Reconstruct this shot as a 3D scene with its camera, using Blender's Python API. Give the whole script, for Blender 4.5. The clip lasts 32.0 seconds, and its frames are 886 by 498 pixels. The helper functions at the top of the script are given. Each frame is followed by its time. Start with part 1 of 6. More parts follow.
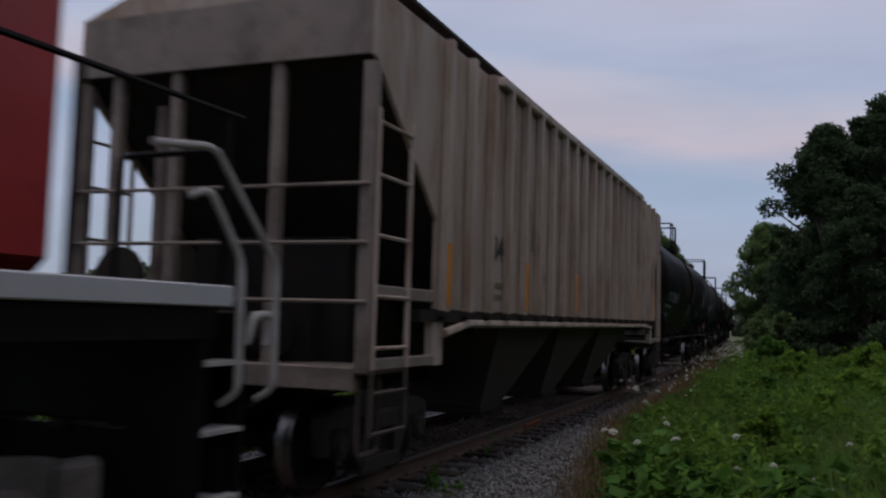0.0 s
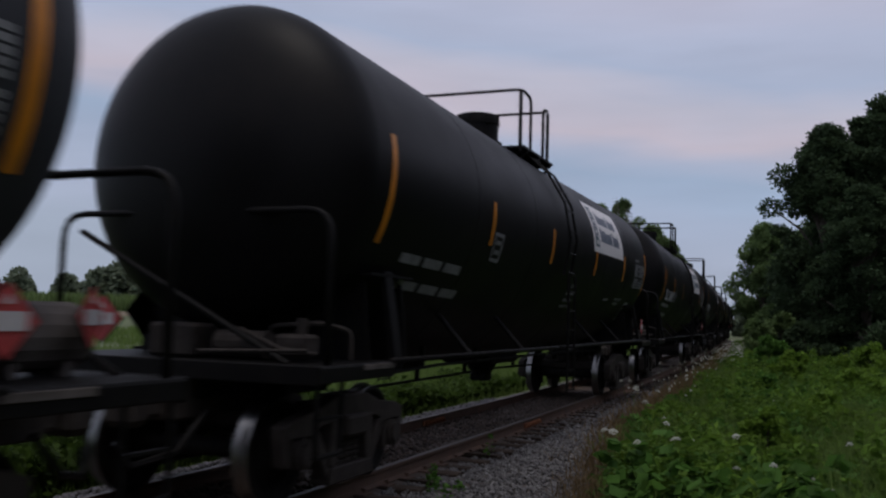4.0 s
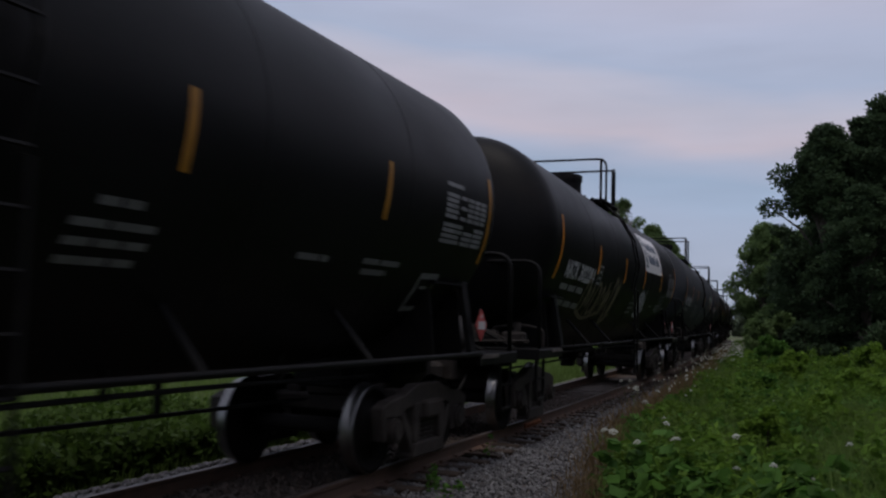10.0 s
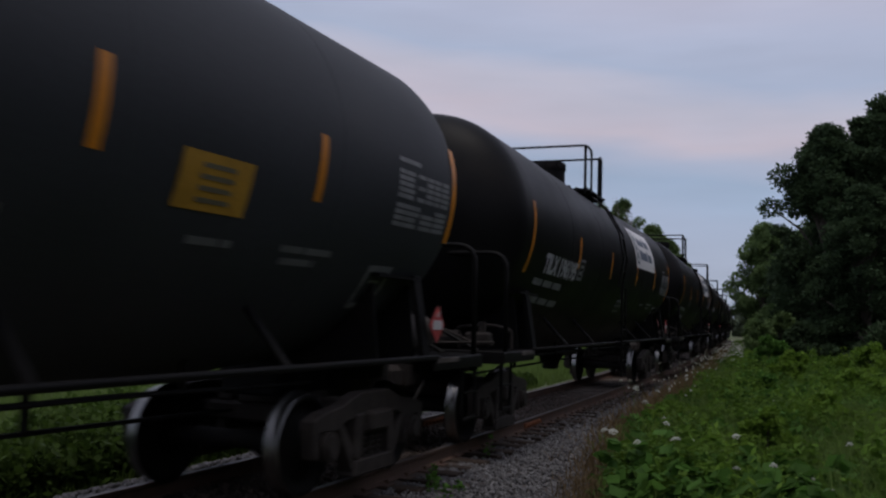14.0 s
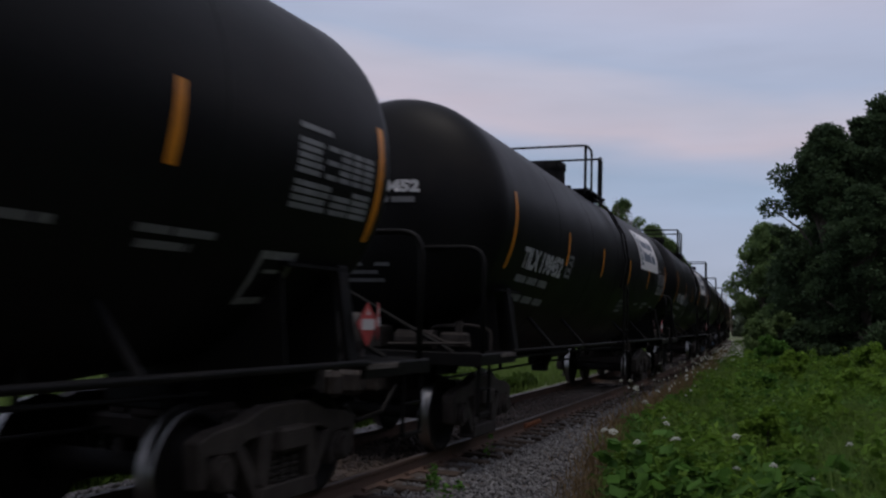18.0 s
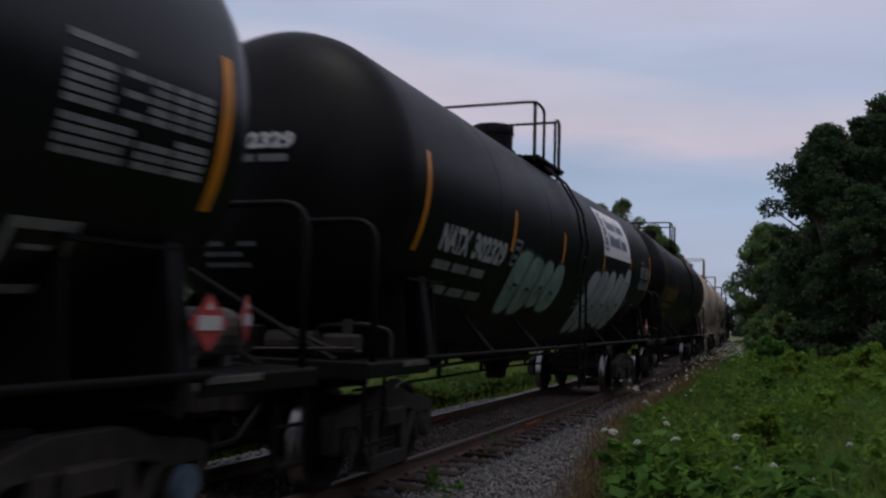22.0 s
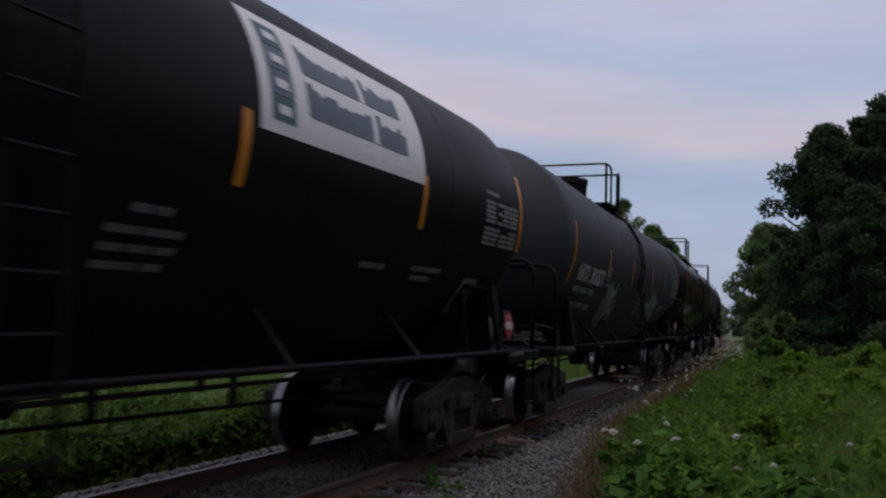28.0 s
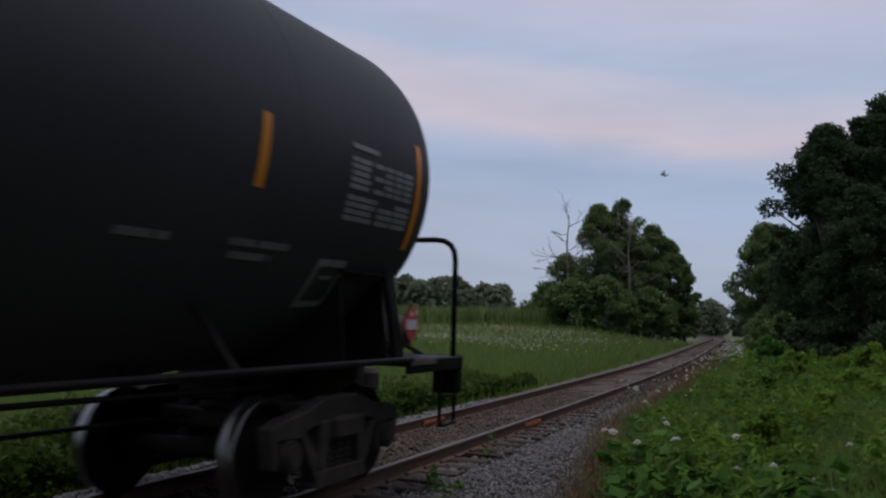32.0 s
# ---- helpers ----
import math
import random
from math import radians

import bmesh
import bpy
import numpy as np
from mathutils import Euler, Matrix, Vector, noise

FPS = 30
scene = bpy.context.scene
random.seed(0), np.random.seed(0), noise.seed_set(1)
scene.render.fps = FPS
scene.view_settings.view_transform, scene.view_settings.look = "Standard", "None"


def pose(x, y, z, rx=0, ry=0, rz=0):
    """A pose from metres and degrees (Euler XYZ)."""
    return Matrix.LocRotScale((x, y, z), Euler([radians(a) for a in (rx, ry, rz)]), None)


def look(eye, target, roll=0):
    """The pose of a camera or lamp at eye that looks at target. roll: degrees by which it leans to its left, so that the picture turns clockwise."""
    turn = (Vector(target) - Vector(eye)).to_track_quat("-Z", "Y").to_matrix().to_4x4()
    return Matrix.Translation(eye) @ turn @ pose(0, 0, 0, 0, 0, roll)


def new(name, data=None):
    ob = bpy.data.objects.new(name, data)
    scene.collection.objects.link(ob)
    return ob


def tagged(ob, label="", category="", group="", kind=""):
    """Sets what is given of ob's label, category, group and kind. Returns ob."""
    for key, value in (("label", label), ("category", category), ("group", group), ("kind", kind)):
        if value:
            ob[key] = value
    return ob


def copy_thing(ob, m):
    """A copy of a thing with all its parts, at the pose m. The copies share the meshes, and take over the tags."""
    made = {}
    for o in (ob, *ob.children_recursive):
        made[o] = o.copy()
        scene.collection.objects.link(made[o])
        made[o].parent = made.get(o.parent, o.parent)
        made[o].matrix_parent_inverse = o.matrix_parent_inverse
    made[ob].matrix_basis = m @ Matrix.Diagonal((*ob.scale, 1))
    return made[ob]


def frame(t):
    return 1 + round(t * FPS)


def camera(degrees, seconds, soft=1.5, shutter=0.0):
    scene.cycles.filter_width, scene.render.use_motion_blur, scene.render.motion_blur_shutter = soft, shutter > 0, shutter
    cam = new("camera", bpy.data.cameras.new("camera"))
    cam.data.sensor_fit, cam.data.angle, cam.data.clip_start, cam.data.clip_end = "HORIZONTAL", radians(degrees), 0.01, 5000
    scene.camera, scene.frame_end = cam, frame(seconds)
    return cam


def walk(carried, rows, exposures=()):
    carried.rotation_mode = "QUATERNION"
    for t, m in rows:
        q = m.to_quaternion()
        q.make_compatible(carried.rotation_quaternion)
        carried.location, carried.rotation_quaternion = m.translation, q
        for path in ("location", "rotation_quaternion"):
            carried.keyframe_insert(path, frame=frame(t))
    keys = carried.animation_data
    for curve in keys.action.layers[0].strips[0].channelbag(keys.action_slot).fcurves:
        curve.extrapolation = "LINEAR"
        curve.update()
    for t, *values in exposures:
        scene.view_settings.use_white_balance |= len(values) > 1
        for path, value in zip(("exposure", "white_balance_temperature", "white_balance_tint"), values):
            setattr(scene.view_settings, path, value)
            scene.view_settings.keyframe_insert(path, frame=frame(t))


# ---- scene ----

# ---------------------------------------------------------------- camera
cam = camera(52.98, 32.0, soft=2.3, shutter=0.2)
EYE = Vector((5.077, 0.0, 1.633))
YAW, PITCH = 0.3984, 0.0775
AIM = Vector((-math.sin(YAW) * math.cos(PITCH), math.cos(YAW) * math.cos(PITCH), math.sin(PITCH)))
walk(cam, [(0.0, look(EYE, EYE + 10 * AIM, 1.6)), (32.0, look(EYE, EYE + 10 * AIM, 1.6))],
     exposures=[(0.0, -0.06), (17.0, -0.05), (20.0, 0.03), (32.0, 0.04)])

# ---------------------------------------------------------------- world and sun
BEND, BEND_END = 0.00122, 56.1      # the track bends left up to here, then runs straight
SPEED = 14.03


def world_light():
    w = bpy.data.worlds.new("dusk_sky")
    scene.world = w
    w.use_nodes = True
    nt = w.node_tree
    nt.nodes.clear()
    N = nt.nodes.new
    out, bg = N("ShaderNodeOutputWorld"), N("ShaderNodeBackground")
    sky = N("ShaderNodeTexSky")
    sky.sky_type, sky.sun_disc = "NISHITA", False
    sky.sun_elevation, sky.sun_rotation = radians(72), radians(141)
    sky.air_density, sky.dust_density = 1.0, 2.0
    dim = N("ShaderNodeMix")
    dim.data_type = "RGBA"
    dim.blend_type = "MULTIPLY"
    dim.inputs[0].default_value = 1.0
    dim.inputs[7].default_value = (0.12, 0.12, 0.12, 1)
    nt.links.new(sky.outputs[0], dim.inputs[6])
    # layered stratus: long streaks that lean a little, a rosy sheet over a clear blue gap near the horizon
    tc = N("ShaderNodeTexCoord")
    lean = N("ShaderNodeVectorMath")
    lean.operation = "DOT_PRODUCT"
    lean.inputs[1].default_value = (0.12, 0.0, 1.0)
    nt.links.new(tc.outputs["Generated"], lean.inputs[0])
    mp = N("ShaderNodeMapping")
    mp.inputs["Scale"].default_value = (1.5, 1.5, 7.0)
    mp.inputs["Rotation"].default_value = (0.0, -0.12, 0)
    nt.links.new(tc.outputs["Generated"], mp.inputs[0])
    nz = N("ShaderNodeTexNoise")
    nz.inputs["Scale"].default_value, nz.inputs["Detail"].default_value, nz.inputs["Roughness"].default_value = 1.8, 4.0, 0.45
    nz.inputs["Distortion"].default_value = 0.3
    nt.links.new(mp.outputs[0], nz.inputs["Vector"])
    wave = N("ShaderNodeMapRange")
    wave.inputs[3].default_value, wave.inputs[4].default_value = -0.05, 0.05
    nt.links.new(nz.outputs["Fac"], wave.inputs[0])
    level = N("ShaderNodeMath")
    nt.links.new(lean.outputs["Value"], level.inputs[0])
    nt.links.new(wave.outputs[0], level.inputs[1])
    ramp = N("ShaderNodeValToRGB")
    e = ramp.color_ramp.elements
    e[0].position, e[0].color = 0.0, (0.34, 0.39, 0.50, 1)
    e[1].position, e[1].color = 0.60, (0.415, 0.44, 0.565, 1)
    for at, colour in ((0.05, (0.37, 0.415, 0.545)), (0.10, (0.36, 0.42, 0.565)), (0.137, (0.325, 0.405, 0.555)), (0.158, (0.395, 0.435, 0.57)), (0.182, (0.535, 0.485, 0.57)),
                       (0.215, (0.49, 0.485, 0.59)), (0.245, (0.395, 0.45, 0.60)), (0.285, (0.43, 0.465, 0.61)), (0.33, (0.48, 0.475, 0.60))):
        el = e.new(at)
        el.color = (*colour, 1)
    nt.links.new(level.outputs[0], ramp.inputs[0])
    mp2 = N("ShaderNodeMapping")
    mp2.inputs["Scale"].default_value = (2.6, 2.6, 15.0)
    mp2.inputs["Rotation"].default_value = (0.0, -0.10, 0)
    mp2.inputs["Location"].default_value = (3.1, 1.7, 0.4)
    nt.links.new(tc.outputs["Generated"], mp2.inputs[0])
    nz2 = N("ShaderNodeTexNoise")
    nz2.inputs["Scale"].default_value, nz2.inputs["Detail"].default_value = 1.3, 4.0
    nt.links.new(mp2.outputs[0], nz2.inputs["Vector"])
    thin = N("ShaderNodeMapRange")
    thin.inputs[1].default_value, thin.inputs[2].default_value = 0.3, 0.7
    thin.inputs[3].default_value, thin.inputs[4].default_value = 0.93, 1.07
    nt.links.new(nz2.outputs["Fac"], thin.inputs[0])
    veil = N("ShaderNodeMix")
    veil.data_type, veil.blend_type = "RGBA", "MULTIPLY"
    veil.inputs[0].default_value = 1.0
    nt.links.new(ramp.outputs[0], veil.inputs[6])
    nt.links.new(thin.outputs[0], veil.inputs[7])
    mix = N("ShaderNodeMix")
    mix.data_type = "RGBA"
    mix.inputs[0].default_value = 0.95
    nt.links.new(dim.outputs[2], mix.inputs[6])
    nt.links.new(veil.outputs[2], mix.inputs[7])
    nt.links.new(mix.outputs[2], bg.inputs[0])
    bg.inputs[1].default_value = 1.06
    nt.links.new(bg.outputs[0], out.inputs[0])
    sun = bpy.data.lights.new("sun", "SUN")
    sun.energy, sun.angle, sun.color = 0.95, radians(25), (1.0, 0.92, 0.86)
    ob = new("sun", sun)
    ob.matrix_basis = look((0, 0, 50), (-2.0, 3.5, 30))
    tagged(ob, kind="structure")


world_light()


# ---------------------------------------------------------------- materials
def material(name, colour, rough=0.6, metal=0.0, vary=0.25, scale=6.0, fine=60.0, bump=0.15, spots=None, spot_amount=0.45,
             spot_scale=2.0, per_object=0.0, coords="Object", stretch=(1, 1, 1), spec=0.5, coat=0.0, island=0.0, spot_from=0.52):
    """A surface with variation at two scales, stains of another colour, and fine relief."""
    m = bpy.data.materials.new(name)
    m.use_nodes = True
    nt = m.node_tree
    b = nt.nodes["Principled BSDF"]
    N = nt.nodes.new
    tc, mp = N("ShaderNodeTexCoord"), N("ShaderNodeMapping")
    mp.inputs["Scale"].default_value = stretch
    nt.links.new(tc.outputs[coords], mp.inputs[0])
    n1, n2 = N("ShaderNodeTexNoise"), N("ShaderNodeTexNoise")
    n1.inputs["Scale"].default_value, n1.inputs["Detail"].default_value = scale, 4
    n2.inputs["Scale"].default_value, n2.inputs["Detail"].default_value = fine, 3
    for n in (n1, n2):
        nt.links.new(mp.outputs[0], n.inputs["Vector"])
    add = N("ShaderNodeMath")
    add.operation = "MULTIPLY_ADD"
    add.inputs[1].default_value = 0.5
    nt.links.new(n2.outputs["Fac"], add.inputs[0])
    nt.links.new(n1.outputs["Fac"], add.inputs[2])
    rg = N("ShaderNodeMapRange")
    rg.inputs[1].default_value, rg.inputs[2].default_value = 0.45, 1.05
    rg.inputs[3].default_value, rg.inputs[4].default_value = 1 - vary, 1 + vary
    nt.links.new(add.outputs[0], rg.inputs[0])
    val = rg.outputs[0]
    if per_object or island:
        if island:
            src = N("ShaderNodeNewGeometry").outputs["Random Per Island"]
        else:
            src = N("ShaderNodeObjectInfo").outputs["Random"]
        r2 = N("ShaderNodeMapRange")
        k = per_object or island
        r2.inputs[3].default_value, r2.inputs[4].default_value = 1 - k, 1 + k
        nt.links.new(src, r2.inputs[0])
        mu = N("ShaderNodeMath")
        mu.operation = "MULTIPLY"
        nt.links.new(val, mu.inputs[0])
        nt.links.new(r2.outputs[0], mu.inputs[1])
        val = mu.outputs[0]
    tint = N("ShaderNodeMix")
    tint.data_type, tint.blend_type = "RGBA", "MULTIPLY"
    tint.inputs[0].default_value = 1.0
    tint.inputs[6].default_value = (*colour, 1)
    nt.links.new(val, tint.inputs[7])
    col = tint.outputs[2]
    if spots:
        n3 = N("ShaderNodeTexNoise")
        n3.inputs["Scale"].default_value, n3.inputs["Detail"].default_value, n3.inputs["Roughness"].default_value = spot_scale, 6, 0.65
        nt.links.new(mp.outputs[0], n3.inputs["Vector"])
        r3 = N("ShaderNodeMapRange")
        r3.inputs[1].default_value, r3.inputs[2].default_value = spot_from, spot_from + 0.2
        r3.inputs[4].default_value = spot_amount
        nt.links.new(n3.outputs["Fac"], r3.inputs[0])
        mx = N("ShaderNodeMix")
        mx.data_type = "RGBA"
        mx.inputs[7].default_value = (*spots, 1)
        nt.links.new(r3.outputs[0], mx.inputs[0])
        nt.links.new(col, mx.inputs[6])
        col = mx.outputs[2]
    nt.links.new(col, b.inputs["Base Color"])
    rr = N("ShaderNodeMapRange")
    rr.inputs[3].default_value, rr.inputs[4].default_value = max(0.02, rough - 0.1), min(1, rough + 0.12)
    nt.links.new(n1.outputs["Fac"], rr.inputs[0])
    nt.links.new(rr.outputs[0], b.inputs["Roughness"])
    b.inputs["Metallic"].default_value = metal
    b.inputs["Specular IOR Level"].default_value = spec
    b.inputs["Coat Weight"].default_value = coat
    if bump:
        bp = N("ShaderNodeBump")
        bp.inputs["Strength"].default_value, bp.inputs["Distance"].default_value = bump, 0.02
        nt.links.new(add.outputs[0], bp.inputs["Height"])
        nt.links.new(bp.outputs[0], b.inputs["Normal"])
    return m


def leaf_material(name, colour, island=0.22, vary=0.25, scale=0.6, yellow=(0.12, 0.13, 0.02)):
    m = material(name, colour, rough=0.68, vary=vary, scale=scale, fine=6.0, bump=0.0, island=island, spots=yellow,
                 spot_amount=0.35, spot_scale=0.9, spec=0.12)
    nt = m.node_tree
    b = nt.nodes["Principled BSDF"]
    out = nt.nodes["Material Output"]
    tr = nt.nodes.new("ShaderNodeBsdfTranslucent")
    mixs = nt.nodes.new("ShaderNodeMixShader")
    mixs.inputs[0].default_value = 0.45
    nt.links.new(b.inputs["Base Color"].links[0].from_socket, tr.inputs[0])
    nt.links.new(b.outputs[0], mixs.inputs[1])
    nt.links.new(tr.outputs[0], mixs.inputs[2])
    nt.links.new(mixs.outputs[0], out.inputs[0])
    return m


M = {}
M["tank_satin"] = material("satin_black_tank_paint", (0.027, 0.029, 0.034), 0.62, vary=0.25, scale=1.2, fine=25, bump=0.02,
                           spots=(0.036, 0.036, 0.037), spot_amount=0.4, spot_scale=0.8, stretch=(1, 0.5, 1), spec=0.35)
M["tank_black"] = material("black_tank_paint", (0.0075, 0.0072, 0.0075), 0.45, vary=0.3, scale=1.5, fine=25, bump=0.02,
                           spots=(0.017, 0.014, 0.012), spot_amount=0.5, spot_scale=0.9, stretch=(1, 0.5, 1), spec=0.1)
M["tank_gloss"] = material("glossy_black_tank_paint", (0.006, 0.006, 0.007), 0.3, vary=0.25, scale=1.2, fine=25, bump=0.012,
                           spots=(0.012, 0.011, 0.01), spot_amount=0.4, spot_scale=0.9, spec=0.3)
M["tank_tan"] = material("weathered_tan_tank_paint", (0.58, 0.462, 0.367), 0.40, vary=0.12, scale=0.9, fine=22, bump=0.03,
                         spots=(0.13, 0.085, 0.055), spot_amount=0.65, spot_scale=0.6, stretch=(1, 0.6, 0.8), spot_from=0.48)
M["tank_white"] = material("glossy_offwhite_tank_paint", (0.60, 0.54, 0.47), 0.3, vary=0.1, scale=1.3, fine=22, bump=0.02,
                           spots=(0.33, 0.26, 0.19), spot_amount=0.35, spot_scale=0.8)
M["frame_black"] = material("dirty_black_steel", (0.0075, 0.007, 0.007), 0.55, vary=0.35, scale=5, fine=50, bump=0.1,
                            spots=(0.018, 0.014, 0.012), spot_amount=0.45, spot_scale=3.0, spec=0.1)
M["frame_tan"] = material("dirty_tan_steel", (0.24, 0.19, 0.15), 0.6, vary=0.25, scale=5, fine=50, bump=0.08,
                          spots=(0.13, 0.085, 0.055), spot_amount=0.6, spot_scale=3.0)
M["cast"] = material("rusty_brown_cast_steel", (0.042, 0.035, 0.031), 0.72, vary=0.45, scale=7, fine=70, bump=0.25,
                     spots=(0.024, 0.018, 0.014), spot_amount=0.6, spot_scale=4.0, spec=0.2)
M["dusty"] = material("dusty_grey_brown_steel", (0.11, 0.095, 0.086), 0.8, vary=0.4, scale=5, fine=50, bump=0.2,
                      spots=(0.02, 0.016, 0.014), spot_amount=0.7, spot_scale=3.0, spec=0.2)
M["tread"] = material("polished_wheel_tread", (0.21, 0.205, 0.20), 0.3, metal=1.0, vary=0.15, scale=8, fine=80, bump=0.03)
M["wheel"] = material("brown_wheel_plate", (0.010, 0.0085, 0.008), 0.7, vary=0.35, scale=8, fine=60, bump=0.15, spec=0.15)
M["cap_blue"] = material("dusty_blue_bearing_cap", (0.10, 0.15, 0.20), 0.6, vary=0.3, scale=9, fine=60, bump=0.1)
M["orange"] = material("orange_reflective_tape", (0.62, 0.22, 0.012), 0.4, vary=0.2, scale=4, fine=40, bump=0.03,
                       spots=(0.30, 0.12, 0.02), spot_amount=0.5, spot_scale=5)
M["yellow_paint"] = material("faded_yellow_lettering", (0.42, 0.22, 0.02), 0.6, vary=0.3, scale=6, fine=40, bump=0.0)
M["dull_yellow"] = material("dull_yellow_lettering", (0.19, 0.105, 0.014), 0.6, vary=0.35, scale=6, fine=40, bump=0.0)
M["dull_orange"] = material("dirty_orange_tape", (0.36, 0.16, 0.012), 0.5, vary=0.25, scale=4, fine=40, bump=0.02)
M["white_paint"] = material("grubby_white_lettering", (0.40, 0.395, 0.40), 0.6, vary=0.25, scale=4, fine=30, bump=0.0,
                            spots=(0.2, 0.19, 0.18), spot_amount=0.5, spot_scale=4)
M["grey_paint"] = material("faded_grey_lettering", (0.13, 0.13, 0.135), 0.6, vary=0.3, scale=4, fine=30, bump=0.0)
M["panel_paint"] = material("grey_white_stencil_print", (0.21, 0.21, 0.215), 0.6, vary=0.3, scale=5, fine=45, bump=0.0, spots=(0.05, 0.05, 0.05), spot_amount=0.6, spot_scale=9)
M["sign_white"] = material("white_vinyl_sign", (0.74, 0.715, 0.715), 0.45, vary=0.08, scale=2, fine=20, bump=0.0)
M["sign_blue"] = material("dark_slate_blue_print", (0.10, 0.12, 0.16), 0.5, vary=0.2, scale=3, fine=20, bump=0.0)
M["sign_teal"] = material("slate_teal_print", (0.05, 0.10, 0.12), 0.5, vary=0.2, scale=3, fine=20, bump=0.0)
M["teal_paint"] = material("teal_lettering", (0.10, 0.22, 0.30), 0.6, vary=0.2, scale=4, fine=30, bump=0.0)
M["black_paint"] = material("black_lettering", (0.03, 0.03, 0.03), 0.6, vary=0.2, scale=4, fine=30, bump=0.0)
M["graffiti"] = material("pale_grey_spray_paint", (0.36, 0.37, 0.37), 0.7, vary=0.35, scale=2.5, fine=18, bump=0.0,
                         spots=(0.08, 0.08, 0.08), spot_amount=0.5, spot_scale=1.6)
M["faded_white"] = material("faded_white_spray_paint", (0.23, 0.235, 0.235), 0.7, vary=0.4, scale=3, fine=18, bump=0.0, spots=(0.07, 0.07, 0.07), spot_amount=0.6, spot_scale=2.5)
M["graffiti_green"] = material("pale_green_spray_paint", (0.20, 0.29, 0.24), 0.7, vary=0.4, scale=2.5, fine=18, bump=0.0)
M["placard_red"] = material("red_hazard_card", (0.40, 0.05, 0.05), 0.5, vary=0.15, scale=6, fine=40, bump=0.0)
M["placard_white"] = material("white_hazard_card", (0.52, 0.49, 0.49), 0.5, vary=0.1, scale=6, fine=40, bump=0.0)
M["hopper"] = material("weathered_beige_hopper_paint", (0.38, 0.315, 0.265), 0.62, vary=0.16, scale=2.2, fine=30, bump=0.05,
                       spots=(0.20, 0.10, 0.045), spot_amount=0.8, spot_scale=1.25, stretch=(1, 2.2, 0.4), spot_from=0.46)
# near-black also where shade is put into the colour: end recess, underside
M["hopper_dark"] = material("near_black_hopper_steel", (0.024, 0.0195, 0.017), 0.75, vary=0.35, scale=2.0, fine=30, bump=0.06,
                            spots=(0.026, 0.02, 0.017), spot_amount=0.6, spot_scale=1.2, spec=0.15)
M["hopper_panel"] = material("dusty_beige_hopper_sheet", (0.335, 0.27, 0.22), 0.65, vary=0.2, scale=1.8, fine=30, bump=0.06,
                             spots=(0.17, 0.075, 0.03), spot_amount=0.8, spot_scale=1.25, stretch=(1, 2.0, 0.4), spot_from=0.47)
# darker and browner than the side sheets, with irregular dark blotches
M["hopper_end"] = material("dark_beige_hopper_steel", (0.205, 0.165, 0.14), 0.7, vary=0.25, scale=1.8, fine=30, bump=0.06,
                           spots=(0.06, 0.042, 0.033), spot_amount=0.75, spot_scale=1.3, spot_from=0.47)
# dark brown that holds the shade of the discharge bays in its colour
M["hopper_low"] = material("dark_brown_hopper_paint", (0.055, 0.041, 0.033), 0.75, vary=0.3, scale=1.6, fine=30, bump=0.06,
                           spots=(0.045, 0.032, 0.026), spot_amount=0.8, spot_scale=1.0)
M["smudge"] = material("brown_grime_smudge", (0.22, 0.165, 0.135), 0.75, vary=0.3, scale=7, fine=40, bump=0.05, spots=(0.32, 0.26, 0.21), spot_amount=0.8, spot_scale=6, spot_from=0.42)
M["rust_stain"] = material("orange_rust_stain", (0.27, 0.165, 0.095), 0.8, vary=0.3, scale=8, fine=40, bump=0.05, spots=(0.335, 0.27, 0.22), spot_amount=0.9, spot_scale=7, spot_from=0.42, stretch=(1, 2, 0.5))
M["patch"] = material("olive_paint_patch", (0.14, 0.115, 0.075), 0.6, vary=0.12, scale=3, fine=30, bump=0.0)
M["loco_red"] = material("red_locomotive_paint", (0.34, 0.022, 0.022), 0.4, vary=0.15, scale=2, fine=30, bump=0.02,
                         spots=(0.16, 0.02, 0.02), spot_amount=0.4, spot_scale=1.5)
M["loco_white"] = material("white_locomotive_sill_paint", (0.42, 0.42, 0.44), 0.45, vary=0.12, scale=3, fine=30, bump=0.02)
M["loco_grey"] = material("pale_grey_handrail_paint", (0.35, 0.33, 0.32), 0.5, vary=0.2, scale=5, fine=40, bump=0.05)
M["rail_side"] = material("rusty_rail_steel", (0.10, 0.058, 0.04), 0.8, vary=0.35, scale=4, fine=40, bump=0.15,
                          spots=(0.16, 0.075, 0.04), spot_amount=0.5, spot_scale=2.0)
M["rail_top"] = material("worn_bright_rail_head", (0.082, 0.058, 0.046), 0.5, metal=0.4, vary=0.2, scale=4, fine=60, bump=0.04)
M["rust"] = material("bright_orange_rust", (0.22, 0.08, 0.033), 0.85, vary=0.4, scale=10, fine=60, bump=0.3)
M["tie"] = material("weathered_creosoted_wood", (0.048, 0.035, 0.027), 0.85, vary=0.4, scale=6, fine=45, bump=0.4, stretch=(1, 6, 6),
                    per_object=0.3, spec=0.15)
M["stone"] = material("grey_crushed_stone", (0.125, 0.120, 0.120), 0.85, vary=0.3, scale=9, fine=60, bump=0.25, island=0.45, spec=0.25)
M["ballast"] = material("ballast_bed", (0.066, 0.050, 0.041), 0.9, vary=0.45, scale=14, fine=38, bump=0.8,
                        spots=(0.075, 0.058, 0.045), spot_amount=0.7, spot_scale=0.7)
